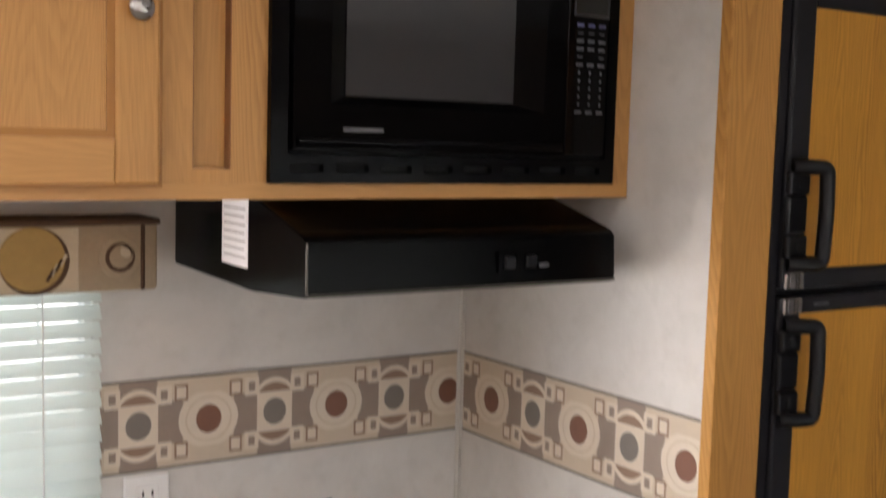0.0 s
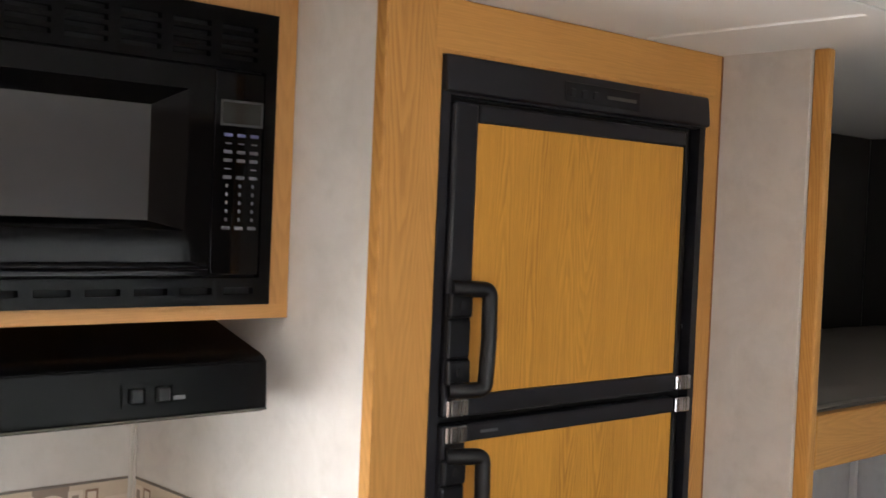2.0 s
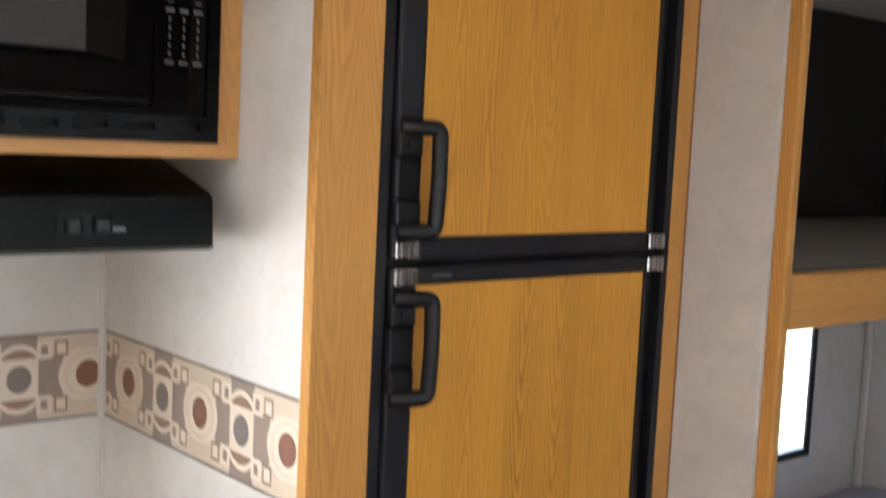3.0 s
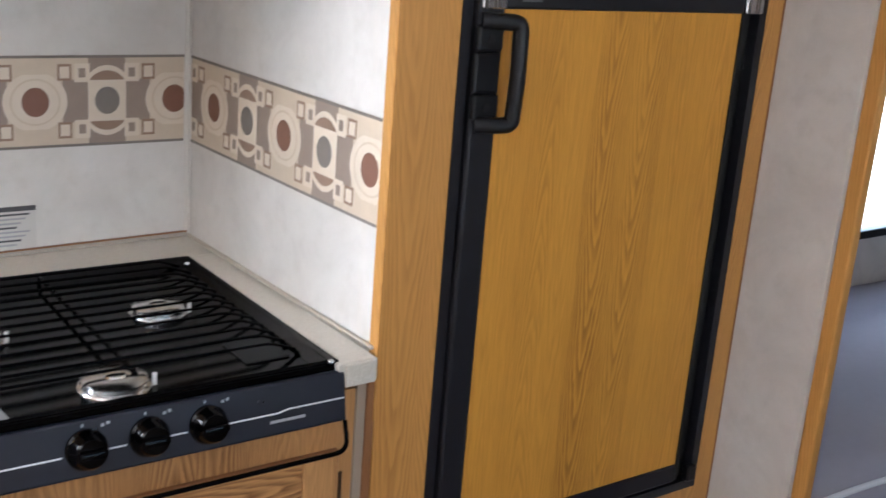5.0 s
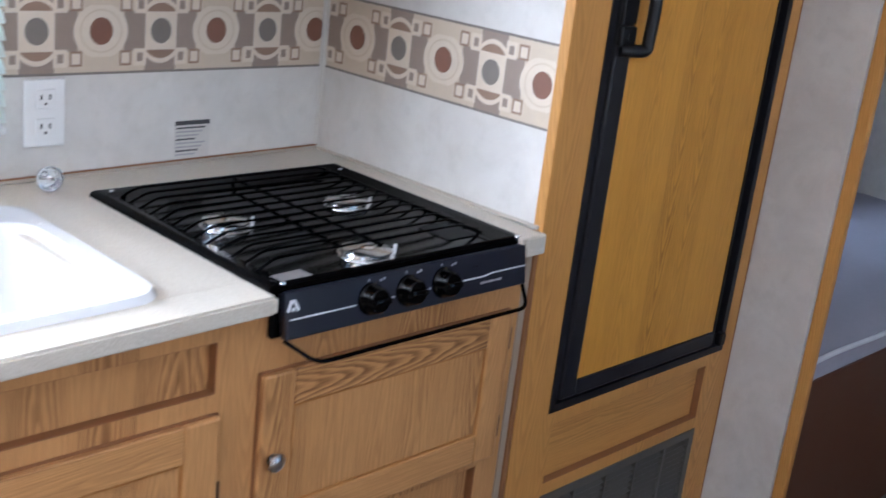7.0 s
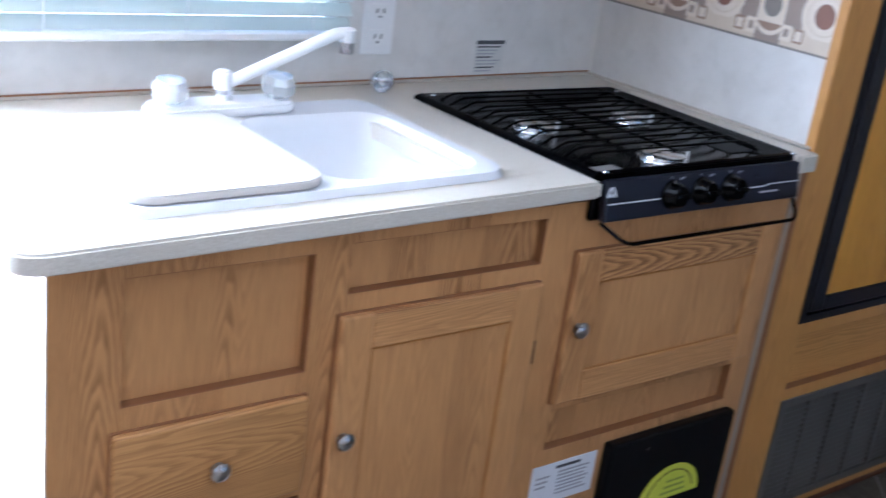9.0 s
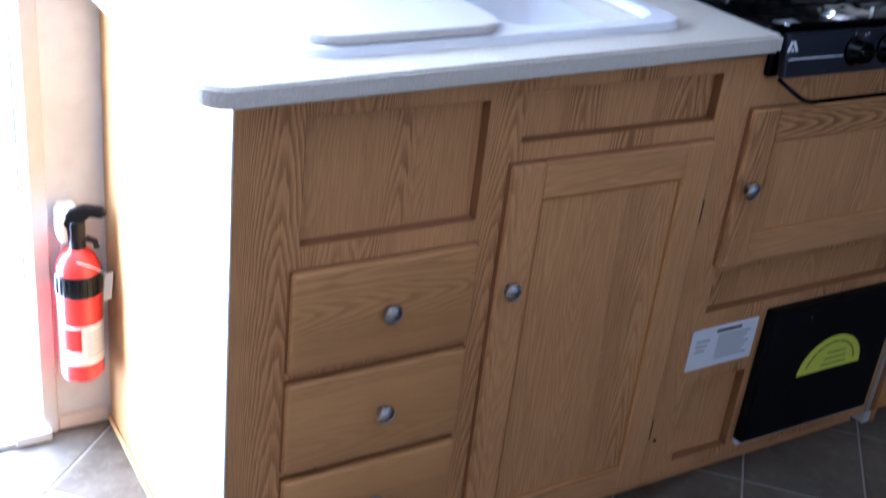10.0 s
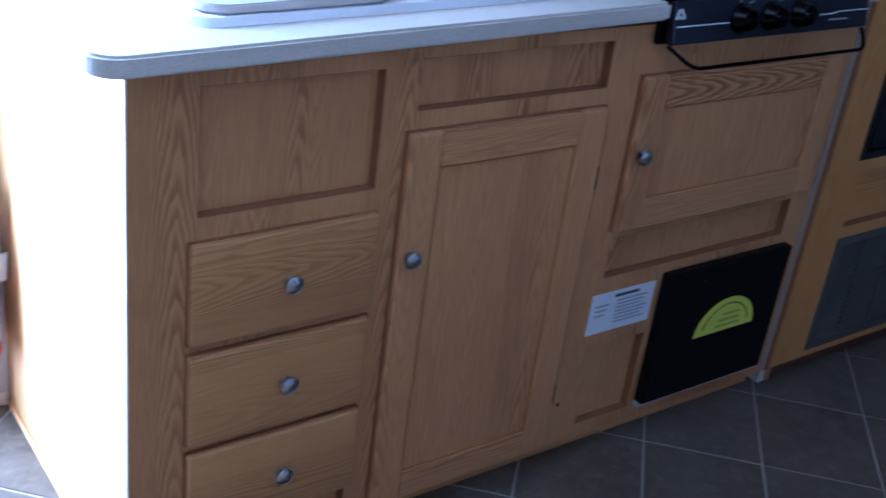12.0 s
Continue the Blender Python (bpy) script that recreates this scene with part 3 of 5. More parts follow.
def drawer(parent, x0, x1, z0, z1, y, kx, kz):
    d = part("drawer", bx(x0, x1, y - 0.016, y, z0, z1, 0.005, 3), OAK_DRAWER, parent, "flat oak drawer front", True)
    part("edge_band", bx(x0 - 0.0012, x1 + 0.0012, y - 0.0060, y - 0.0003, z0 - 0.0012, z1 + 0.0012, 0), OAK_EDGE, d, "dark stained edge")
    knob_on(d, kx, y - 0.016, kz)


# base cabinet under the worktop
base_cabinet = thing("base_cabinet", (-0.71, -0.3, 0.0), "honey oak kitchen base cabinet with drawers and doors", "cabinet")
P1, P2, P3, P4, P5 = (-1.326, -1.055, 0.643, 0.823), (-0.997, -0.634, 0.754, 0.832), (-0.552, -0.068, 0.390, 0.470), (-0.548, -0.411, 0.072, 0.245), (-1.322, -1.057, 0.060, 0.105)
part("face_frame", slab("y", FACE, FACE + 0.018, (-1.420, -0.0115, 0.045, 0.853), [P1, P2, P3, P4, P5]), OAK_BASE_Z, base_cabinet)
for p in (P1, P2, P3, P4, P5):
    part("recess_edge", slab("y", FACE + 0.001, FACE + 0.0182, (p[0] - 0.0005, p[1] + 0.0005, p[2] - 0.0005, p[3] + 0.0005), [(p[0] + 0.0012, p[1] - 0.0012, p[2] + 0.0012, p[3] - 0.0012)]), OAK_EDGE, base_cabinet, "dark stained recess edge")
    part("sunk_panel", bx(p[0] - 0.01, p[1] + 0.01, FACE + 0.0185, FACE + 0.026, p[2] - 0.01, p[3] + 0.01, 0), OAK_BASE_Z, base_cabinet)
part("end_panel", join(bx(-1.420, -1.402, FACE + 0.018, -0.001, 0.0, 0.853, 0.001), bx(-1.4205, -1.408, FACE + 0.001, FACE + 0.018, 0.0, 0.045, 0)), OAK_END, base_cabinet, "light oak vinyl end panel")
part("edge_strip", bx(-1.4225, -1.4195, FACE - 0.0015, FACE + 0.004, 0.0, 0.853, 0.001), TRIM, base_cabinet, "pale edge strip")
part("toe_kick", bx(-1.402, -0.003, FACE + 0.030, FACE + 0.042, 0.0, 0.060, 0), OAK_BASE_X, base_cabinet)
part("base_moulding", bx(-1.427, -1.4202, FACE + 0.01, -0.001, 0.0, 0.011, 0.003), OAK_END, base_cabinet)
drawer(base_cabinet, -1.338, -1.052, 0.455, 0.610, FACE, -1.191, 0.530)
drawer(base_cabinet, -1.338, -1.051, 0.286, 0.437, FACE, -1.187, 0.361)
drawer(base_cabinet, -1.337, -1.051, 0.121, 0.270, FACE, -1.186, 0.194)
oak_door(base_cabinet, -1.012, -0.633, 0.055, 0.726, FACE, knob=(-0.992, 0.529), hinges=[(-0.627, 0.60), (-0.627, 0.17)], oz=OAK_BASE_Z, ox=OAK_BASE_X)
oak_door(base_cabinet, -0.563, -0.040, 0.489, 0.769, FACE, knob=(-0.541, 0.633), hinges=[(-0.034, 0.715), (-0.034, 0.545)], oz=OAK_BASE_Z, ox=OAK_BASE_X)
part("hole_plate", cyl((-0.603, FACE - 0.001, 0.135), (-0.603, FACE, 0.135), 0.004, seg=10), DARK, base_cabinet)

# black appliance door low in the cabinet, with its yellow label; white label
heater = thing("heater_door", (-0.216, FACE, 0.22), "flat black steel heater cover at the cabinet foot", "heater")
part("cover", bx(-0.399, -0.052, FACE - 0.024, FACE - 0.0005, 0.086, 0.373, 0.005, 2), HEATER_BLACK, heater)
part("lower_lip", bx(-0.399, -0.046, FACE - 0.014, FACE - 0.0005, 0.075, 0.0855, 0.002), ALU, heater, "thin pale metal lip")
part("screw", cyl((-0.30, FACE - 0.026, 0.345), (-0.30, FACE - 0.023, 0.345), 0.003, seg=10), NICKEL, heater)


def half_disc(cx, cz, rx, rz, y, t=0.0006):
    bm = bmesh.new()
    f = bm.faces.new([bm.verts.new((cx + rx * math.cos(math.pi * k / 24), y, cz + rz * math.sin(math.pi * k / 24))) for k in range(25)])
    r = bmesh.ops.extrude_face_region(bm, geom=[f])
    for v in r["geom"]:
        if isinstance(v, bmesh.types.BMVert):
            v.co.y -= t
    bmesh.ops.recalc_face_normals(bm, faces=bm.faces[:])
    return bm


LABEL_PRINT = plain("label_olive_print", (0.16, 0.15, 0.02), 0.5)
semi = thing("warning_label", (-0.2, FACE - 0.0245, 0.21), "lime yellow half-round sticker on the black cover", "sticker")
part("label", half_disc(-0.209, 0.214, 0.086, 0.076, FACE - 0.0245), YELLOW, semi)
for k in range(9):
    a = radians(158 - 17 * k)
    part("print_bar", moved(bx(-0.0085, 0.0085, -0.0003, 0.0003, -0.0018, 0.0018, 0), Matrix.Translation((-0.208 + 0.067 * math.cos(a), FACE - 0.0254, 0.212 + 0.064 * math.sin(a))) @ Matrix.Rotation(math.pi / 2 - a, 4, "Y")), LABEL_PRINT, semi)
for k in range(3):
    part("print_bar", bx(-0.235 + 0.006 * k, -0.165 - 0.004 * k, FACE - 0.0256, FACE - 0.0250, 0.224 + 0.013 * k, 0.229 + 0.013 * k, 0), plain("label_green", (0.30, 0.36, 0.05), 0.5), semi)

lab = thing("instruction_label", (-0.49, FACE, 0.315), "white printed instruction sticker on oak", "sticker")
part("label", bx(-0.569, -0.412, FACE - 0.0009, FACE - 0.0001, 0.274, 0.358, 0), PAPER, lab)
part("print_bar", bx(-0.512, -0.452, FACE - 0.0014, FACE - 0.0009, 0.344, 0.350, 0), INK, lab)
for k in range(7):
    part("print_bar", bx(-0.505, -0.428 - 0.006 * (k % 3), FACE - 0.0014, FACE - 0.0009, 0.334 - 0.0075 * k, 0.3375 - 0.0075 * k, 0), INK_PALE, lab)
for k in range(3):
    part("print_bar", bx(-0.557, -0.525 - 0.004 * k, FACE - 0.0014, FACE - 0.0009, 0.330 - 0.010 * k, 0.334 - 0.010 * k, 0), INK_PALE, lab)

# worktop with openings for hob and sink
SX0, SX1, SY0, SY1 = -1.330, -0.694, -0.572, -0.135
HX0, HX1, HY0, HY1 = -0.558, -0.050, -0.629, -0.115


def worktop_slab():
    r = 0.045
    corner = [(-1.474 + r - r * math.cos(radians(90 * k / 8)), -0.642 + r - r * math.sin(radians(90 * k / 8))) for k in range(9)]
    main = outline_plate([(-0.562, -0.632), (-0.562, -0.560), (-1.30, -0.560), (-1.30, -0.001), (-1.474, -0.001)] + corner, 0.872, 0.900, 0.004)
    return join(main, bx(-1.31, -0.56, -0.17, -0.001, 0.873, 0.8998, 0), bx(-0.745, -0.555, -0.563, -0.14, 0.873, 0.8997, 0))


top = thing("worktop", (-0.9, -0.3, 0.86), "beige speckled laminate worktop with rounded corner", "worktop")
part("slab", worktop_slab(), COUNTER, top)
part("back_strip", bx(-0.562, -0.0005, -0.118, -0.001, 0.860, 0.8999, 0), COUNTER, top)
part("side_strip", bx(-0.056, 0.006, -0.625, -0.118, 0.866, 0.8999, 0.002), COUNTER, top)
part("wall_bead", join(bx(-1.45, -0.0005, -0.007, -0.0006, 0.899, 0.906, 0.002), moved(bx(-0.007, -0.0006, -0.60, -0.007, 0.899, 0.906, 0.002), Matrix.Rotation(math.atan(SKEW), 4, "Z"))), plain("sealant_bead", (0.46, 0.41, 0.34), 0.5), top, "pale sealing bead")
part("joint_line", bx(-1.45, -0.003, -0.0042, -0.0006, 0.9062, 0.9088, 0), OAK_EDGE, top, "dark joint line along the wall")
part("end_cap", bx(-0.0455, 0.001, -0.6295, -0.6252, 0.867, 0.8995, 0.002, 2), COUNTER, top)

# ---- sink ----
sink = thing("sink", (-1.0, -0.36, 0.9), "white two-bowl drop-in kitchen sink", "sink")


def sink_shell():
    bm = bmesh.new()
    outer = round_rect(SX0, SX1, SY0, SY1, 0.045, 6)
    rim_o = [bm.verts.new((x, y, 0.9003)) for x, y in outer]
    rim_t = [bm.verts.new((x * 0.985 - 1.015 * 0.015, y * 0.98 - 0.3535 * 0.02, 0.912)) for x, y in outer]
    n = len(outer)
    for k in range(n):
        bm.faces.new([rim_o[k], rim_o[(k + 1) % n], rim_t[(k + 1) % n], rim_t[k]])
    return bm, rim_t


def bowl(x0, x1, y0, y1, depth):
    bm = bmesh.new()
    rings = []
    for inset, z in ((0.0, 0.912), (0.004, 0.908), (0.010, 0.895), (0.022, 0.912 - depth + 0.03), (0.034, 0.912 - depth + 0.008), (0.06, 0.912 - depth)):
        rings.append([bm.verts.new((x, y, z)) for x, y in round_rect(x0 + inset, x1 - inset, y0 + inset, y1 - inset, 0.05, 6)])
    for a, c in zip(rings, rings[1:]):
        for k in range(len(a)):
            bm.faces.new([a[k], c[k], c[(k + 1) % len(a)], a[(k + 1) % len(a)]])
    bm.faces.new(rings[-1][::-1])
    return bm, rings[0]


def sink_deck():
    """The flat rim of the sink, round both bowls."""
    bm, rim = sink_shell()
    loops = [[Vector(v.co) for v in rim]]
    for b in ((-1.295, -1.028, -0.542, -0.215), (-1.000, -0.724, -0.542, -0.215)):
        loops.append([Vector((x, y, 0.912)) for x, y in round_rect(*b, 0.05, 6)])
    edges = []
    for lp in loops:
        vs = [bm.verts.new(c) for c in lp]
        edges += [bm.edges.new((vs[k], vs[(k + 1) % len(vs)])) for k in range(len(vs))]
    bmesh.ops.triangle_fill(bm, use_beauty=True, use_dissolve=False, edges=edges)
    bmesh.ops.remove_doubles(bm, verts=bm.verts[:], dist=1e-5)
    bmesh.ops.recalc_face_normals(bm, faces=bm.faces[:])
    return bm


part("rim", sink_deck(), WHITE_SINK, sink, "", True)
for b in ((-1.295, -1.028, -0.542, -0.215), (-1.000, -0.724, -0.542, -0.215)):
    bw = part("bowl", bowl(*b, 0.15)[0], WHITE_SINK, sink, "", True)
    part("drain", lathe([(0.028, 0), (0.028, 0.002), (0.018, 0.003), (0.016, 0.001), (0.0005, 0.0012)], ((b[0] + b[1]) / 2, (b[2] + b[3]) / 2, 0.7622), (0, 0, 1)), CHROME, bw, "", True)

board = single("sink_cover_board", outline_plate(round_rect(-1.308, -1.016, -0.564, -0.200, 0.045), 0.9135, 0.9255, 0.002), BOARD, (-1.167, -0.38, 0.9135), "white laminate cutting board covering one sink bowl", "cutting board")
faucet = thing("faucet", (-1.0, -0.175, 0.912), "white plastic two-handle faucet with swung-out spout", "faucet")
part("base", outline_plate(round_rect(-1.126, -0.871, -0.212, -0.147, 0.024), 0.9125, 0.934, 0.006), WHITE_PLASTIC, faucet, "", True)
part("column", join(cyl((-0.992, -0.176, 0.932), (-0.992, -0.176, 0.952), 0.013, 0.012), cyl((-0.995, -0.176, 0.948), (-0.995, -0.176, 0.983), 0.0155, 0.0145, b=0.004)), WHITE_PLASTIC, faucet, "", True)
part("collar", cyl((-0.992, -0.176, 0.945), (-0.992, -0.176, 0.952), 0.0155), CHROME, faucet, "", True)
spout = part("spout", join(tube(rounded([(-0.987, -0.178, 0.962), (-0.803, -0.203, 1.046), (-0.776, -0.206, 1.046)], 0.02), 0.0102, 12), cyl((-0.784, -0.205, 1.052), (-0.784, -0.205, 1.030), 0.0135, 0.0125)), WHITE_PLASTIC, faucet, "", True)
part("aerator", cyl((-0.784, -0.205, 1.031), (-0.784, -0.205, 1.012), 0.0130, 0.0120), NICKEL, spout, "", True)
for hx in (-1.088, -0.896):
    h = part("handle", lathe([(0.013, 0), (0.013, 0.006), (0.019, 0.010), (0.029, 0.020), (0.030, 0.036), (0.023, 0.047), (0.0005, 0.049)], (hx, -0.176, 0.926), (0, -0.15, 1), 8), CRYSTAL, faucet, "faceted clear acrylic handle")
    part("stem", cyl((hx, -0.176, 0.926), (hx, -0.180, 0.955), 0.007, seg=12), WHITE_PLASTIC, h)

strainer = thing("sink_strainer", (-0.613, -0.065, 0.9), "chrome sink strainer cup lying on its side", "strainer")
part("cup", lathe([(0.010, 0), (0.016, 0.002), (0.017, 0.020), (0.0225, 0.024), (0.0225, 0.027), (0.019, 0.0272), (0.015, 0.010), (0.0005, 0.009)], (-0.613, -0.055, 0.9232), (-0.15, -1, 0.05)), CHROME, strainer, "", True)
part("post", lathe([(0.004, 0), (0.004, 0.014), (0.007, 0.016), (0.0005, 0.019)], (-0.6145, -0.065, 0.9236), (-0.15, -1, 0.05), 12), CHROME, strainer, "", True)

# the worktop and what stands on it sag a little towards the free end
SAG = radians(0.85)
for ob in (top, sink, board, faucet, strainer):
    ob.rotation_euler.y = -SAG
    ob.location.z -= math.tan(SAG) * (-0.32 - ob.location.x)

outlet = thing("outlet", (-0.584, -0.001, 1.0), "white double power outlet with cover plate", "outlet")
part("plate", bx(-0.627, -0.554, -0.007, -0.0005, 0.955, 1.070, 0.003, 2), WHITE_PLASTIC, outlet)
for z in (0.988, 1.037):
    f = part("socket", bx(-0.608, -0.573, -0.0095, -0.006, z - 0.016, z + 0.016, 0.003, 2), WHITE_PLASTIC, outlet)
    for sx in (-0.598, -0.583):
        part("slot", bx(sx - 0.0015, sx + 0.0015, -0.0101, -0.0094, z - 0.001, z + 0.008, 0), DARK, f)
    part("slot", cyl((-0.5905, -0.0101, z - 0.008), (-0.5905, -0.0094, z - 0.008), 0.0025, seg=10), DARK, f)

sticker = thing("hob_notice", (-0.298, -0.001, 0.945), "small white notice with black heading on the wall", "sticker")
part("label", bx(-0.336, -0.262, -0.0009, -0.0002, 0.911, 0.981, 0), plain("notice_paper", (0.60, 0.58, 0.55), 0.5), sticker)
part("heading", bx(-0.336, -0.262, -0.0014, -0.0009, 0.973, 0.981, 0), INK, sticker)
for k in range(8):
    part("print_bar", bx(-0.334, -0.272 - 0.007 * ((k * 5) % 4), -0.0014, -0.0009, 0.966 - 0.0072 * k, 0.9690 - 0.0072 * k, 0), INK_PALE if k % 3 else INK, sticker)

# ---- gas hob ----
KEYMARK = plain("panel_print", (0.45, 0.46, 0.48), 0.5)
hob = thing("gas_cooktop", (-0.3, -0.37, 0.86), "black enamel three-burner gas cooktop", "cooktop")


def pan():
    """Enamel tray with a raised sloping rim."""
    bm = bmesh.new()
    x0, x1, y0, y1 = HX0 - 0.010, HX1 + 0.004, HY0 + 0.012, HY1
    rings = []
    for ins, z in ((0.0, 0.8930), (0.002, 0.904), (0.010, 0.908), (0.020, 0.905), (0.045, 0.893), (0.06, 0.891)):
        rings.append([bm.verts.new((x, y, z)) for x, y in ((x0 + ins, y0 + ins * 0.6), (x1 - ins * 0.7, y0 + ins * 0.6), (x1 - ins * 0.7, y1 - ins), (x0 + ins, y1 - ins))])
    for a, c in zip(rings, rings[1:]):
        for k in range(4):
            bm.faces.new([a[k], a[(k + 1) % 4], c[(k + 1) % 4], c[k]])
    bm.faces.new(rings[-1])
    bmesh.ops.recalc_face_normals(bm, faces=bm.faces[:])
    bmesh.ops.bevel(bm, geom=bm.edges[:], offset=0.0015, segments=2, affect="EDGES")
    return bm


part("tray", pan(), TRAY, hob, "", True)
front = part("front_panel", moved(bx(-0.246, 0.254, -0.008, 0.008, -0.034, 0.035, 0.003, 2), Matrix.Translation((-0.300, -0.623, 0.860)) @ Matrix.Rotation(radians(-10), 4, "X")), PANEL_BLUE, hob, "blue-black control panel with white line")
part("underbox", bx(-0.556, -0.052, -0.613, -0.60, 0.822, 0.892, 0.004), BLACK_SATIN, hob)
TILT_M = Matrix.Translation((-0.300, -0.623, 0.860)) @ Matrix.Rotation(radians(-10), 4, "X")
for u0, u1, w in ((-0.240, -0.120, 0.0), (-0.065, -0.044, 0.0), (0.010, 0.031, 0.0), (0.085, 0.153, 0.0), (0.172, 0.251, 0.003)):
    part("line", moved(bx(u0, u1, -0.0088, -0.0078, w - 0.0058, w - 0.0040, 0), TILT_M), PAPER, front, "thin white printed line")
part("line", moved(bx(-0.0105, 0.0105, -0.0088, -0.0078, -0.0009, 0.0009, 0), TILT_M @ Matrix.Translation((0.1625, 0, -0.0031)) @ Matrix.Rotation(radians(-10), 4, "Y")), PAPER, front)
part("badge", moved(join(moved(bx(-0.003, 0.003, -0.0088, -0.0078, -0.0105, 0.0105, 0), Matrix.Translation((-0.227, 0, 0.013)) @ Matrix.Rotation(radians(25), 4, "Y")), moved(bx(-0.003, 0.003, -0.0088, -0.0078, -0.0105, 0.0105, 0), Matrix.Translation((-0.213, 0, 0.013)) @ Matrix.Rotation(radians(-25), 4, "Y")), bx(-0.2255, -0.2145, -0.0088, -0.0078, 0.018, 0.023, 0), cyl((-0.220, -0.0088, 0.0065), (-0.220, -0.0078, 0.0065), 0.0035, seg=12)), TILT_M @ Matrix.Translation((-0.053, 0, 0.004)) @ Matrix.Diagonal((0.82, 1.0, 0.82, 1.0))), PAPER, front, "white angular badge")
part("print_bar", moved(bx(0.142, 0.192, -0.0086, -0.0079, -0.017, -0.0135, 0), TILT_M), INK_PALE, front)
for kx in (-0.092, -0.017, 0.058):
    kn = part("knob", moved(lathe([(0.0245, 0), (0.0245, 0.004), (0.021, 0.008), (0.0195, 0.021), (0.0165, 0.0250), (0.0005, 0.026)], (kx, -0.008, 0.0), (0, -1, 0)), TILT_M), BLACK, hob, "glossy black gas knob", True)
    part("grip", moved(bx(kx - 0.0165, kx + 0.0165, -0.040, -0.030, -0.0055, 0.0055, 0.004, 2), TILT_M), BLACK, kn, "", True)
    for u, w, q in ((0.021, 0.0016, 0.025), (0.0275, 0.0018, 0.0265), (-0.0025, 0.001, 0.0285)):
        part("print_mark", moved(bx(kx + u - w, kx + u + w, -0.0088, -0.0078, q - 0.0018, q + 0.0018, 0), TILT_M), KEYMARK, front)


def burner(x, y, r):
    b = part("burner", lathe([(r * 1.12, 0), (r * 1.1, 0.002), (r * 0.95, 0.003), (r * 0.92, 0.008), (r, 0.0095), (r, 0.0115), (r * 0.9, 0.0135), (r * 0.35, 0.0145), (r * 0.3, 0.0165), (0.0005, 0.017)], (x, y, 0.8905), (0, 0, 1), 36), STEEL, hob, "bare aluminium burner head", True)
    part("igniter", cyl((x + r * 1.1, y - r * 0.4, 0.891), (x + r * 1.1, y - r * 0.4, 0.906), 0.003, seg=10), WHITE_PLASTIC, b)


burner(-0.444, -0.329, 0.038)
burner(-0.180, -0.315, 0.038)
burner(-0.325, -0.538, 0.041)
for k in range(13):
    y = -0.145 - 0.0325 * k
    pts = [(-0.536, y, 0.893), (-0.496, y, 0.911), (-0.110, y, 0.911), (-0.072, y, 0.897)]
    part("grate_bar", tube(rounded(pts, 0.012, 4), 0.0022, 8), BLACK_SATIN, hob, "", True)
for x in (-0.536, -0.072, -0.300):
    z = 0.8945 if x != -0.300 else 0.9055
    part("grate_rail", tube([(x, -0.140, z), (x, -0.545, z)], 0.0028, 8), BLACK_SATIN, hob, "", True)
part("tray_vent", bx(-0.150, -0.085, -0.545, -0.470, 0.8915, 0.8935, 0.001), DARK, hob)
part("foil_label", moved(bx(-0.028, 0.028, -0.018, 0.018, 0, 0.0006, 0), Matrix.Translation((-0.492, -0.572, 0.8935)) @ Matrix.Rotation(radians(4), 4, "Z")), plain("foil", (0.45, 0.45, 0.46), 0.35, 0.7), hob, "silver data label")
for c in ((-0.546, -0.618), (-0.064, -0.618), (-0.072, -0.165), (-0.54, -0.14)):
    part("screw", lathe([(0.0045, 0), (0.004, 0.002), (0.0005, 0.003)], (c[0], c[1], 0.9075), (0, 0, 1), 12), CHROME, hob, "", True)
part("towel_rail", tube(rounded([(-0.540, -0.622, 0.822), (-0.500, -0.650, 0.790), (-0.050, -0.650, 0.790), (-0.042, -0.625, 0.822)], 0.02), 0.0034, 8), BLACK_SATIN, hob, "thin black wire rail", True)

# ---- upper cabinet, microwave, hood ----
upper = thing("wall_cabinet", (-0.7, -0.2, 1.52), "honey oak wall cabinet round a built-in microwave", "cabinet")
UH = (-0.672, -0.624, 1.558, 1.945)
MWH = (-0.570, -0.036, 1.548, 1.928)
part("face_frame", slab("y", UPPER, UPPER + 0.018, (-1.42, 0.0105, 1.522, TOP - 0.001), [UH, MWH]), OAK_UPPER_Z, upper)
part("bottom_rail", bx(-1.42, 0.0105, UPPER - 0.0015, UPPER + 0.0, 1.521, 1.541, 0.0006), OAK_UPPER_X, upper)
part("recess_edge", slab("y", UPPER + 0.001, UPPER + 0.0182, (UH[0] - 0.0005, UH[1] + 0.0005, UH[2] - 0.0005, UH[3] + 0.0005), [(UH[0] + 0.0012, UH[1] - 0.0012, UH[2] + 0.0012, UH[3] - 0.0012)]), OAK_EDGE, upper)
part("sunk_panel", bx(-0.69, -0.61, UPPER + 0.0185, UPPER + 0.026, 1.54, 1.955, 0), OAK_UPPER_Z, upper)
part("bottom", bx(-1.42, -0.0005, UPPER + 0.018, -0.001, 1.522, 1.534, 0.001), OAK_UPPER_X, upper)
part("side", bx(-1.42, -1.405, UPPER + 0.018, -0.001, 1.534, TOP - 0.001, 0), OAK_UPPER_Z, upper)
oak_door(upper, -1.060, -0.716, 1.540, 1.950, UPPER, 0.052, knob=(-0.742, 1.738), bead=0.009, oz=OAK_UPPER_Z, ox=OAK_UPPER_X)
oak_door(upper, -1.410, -1.072, 1.540, 1.950, UPPER, 0.052, knob=(-1.384, 1.738), bead=0.009, oz=OAK_UPPER_Z, ox=OAK_UPPER_X)

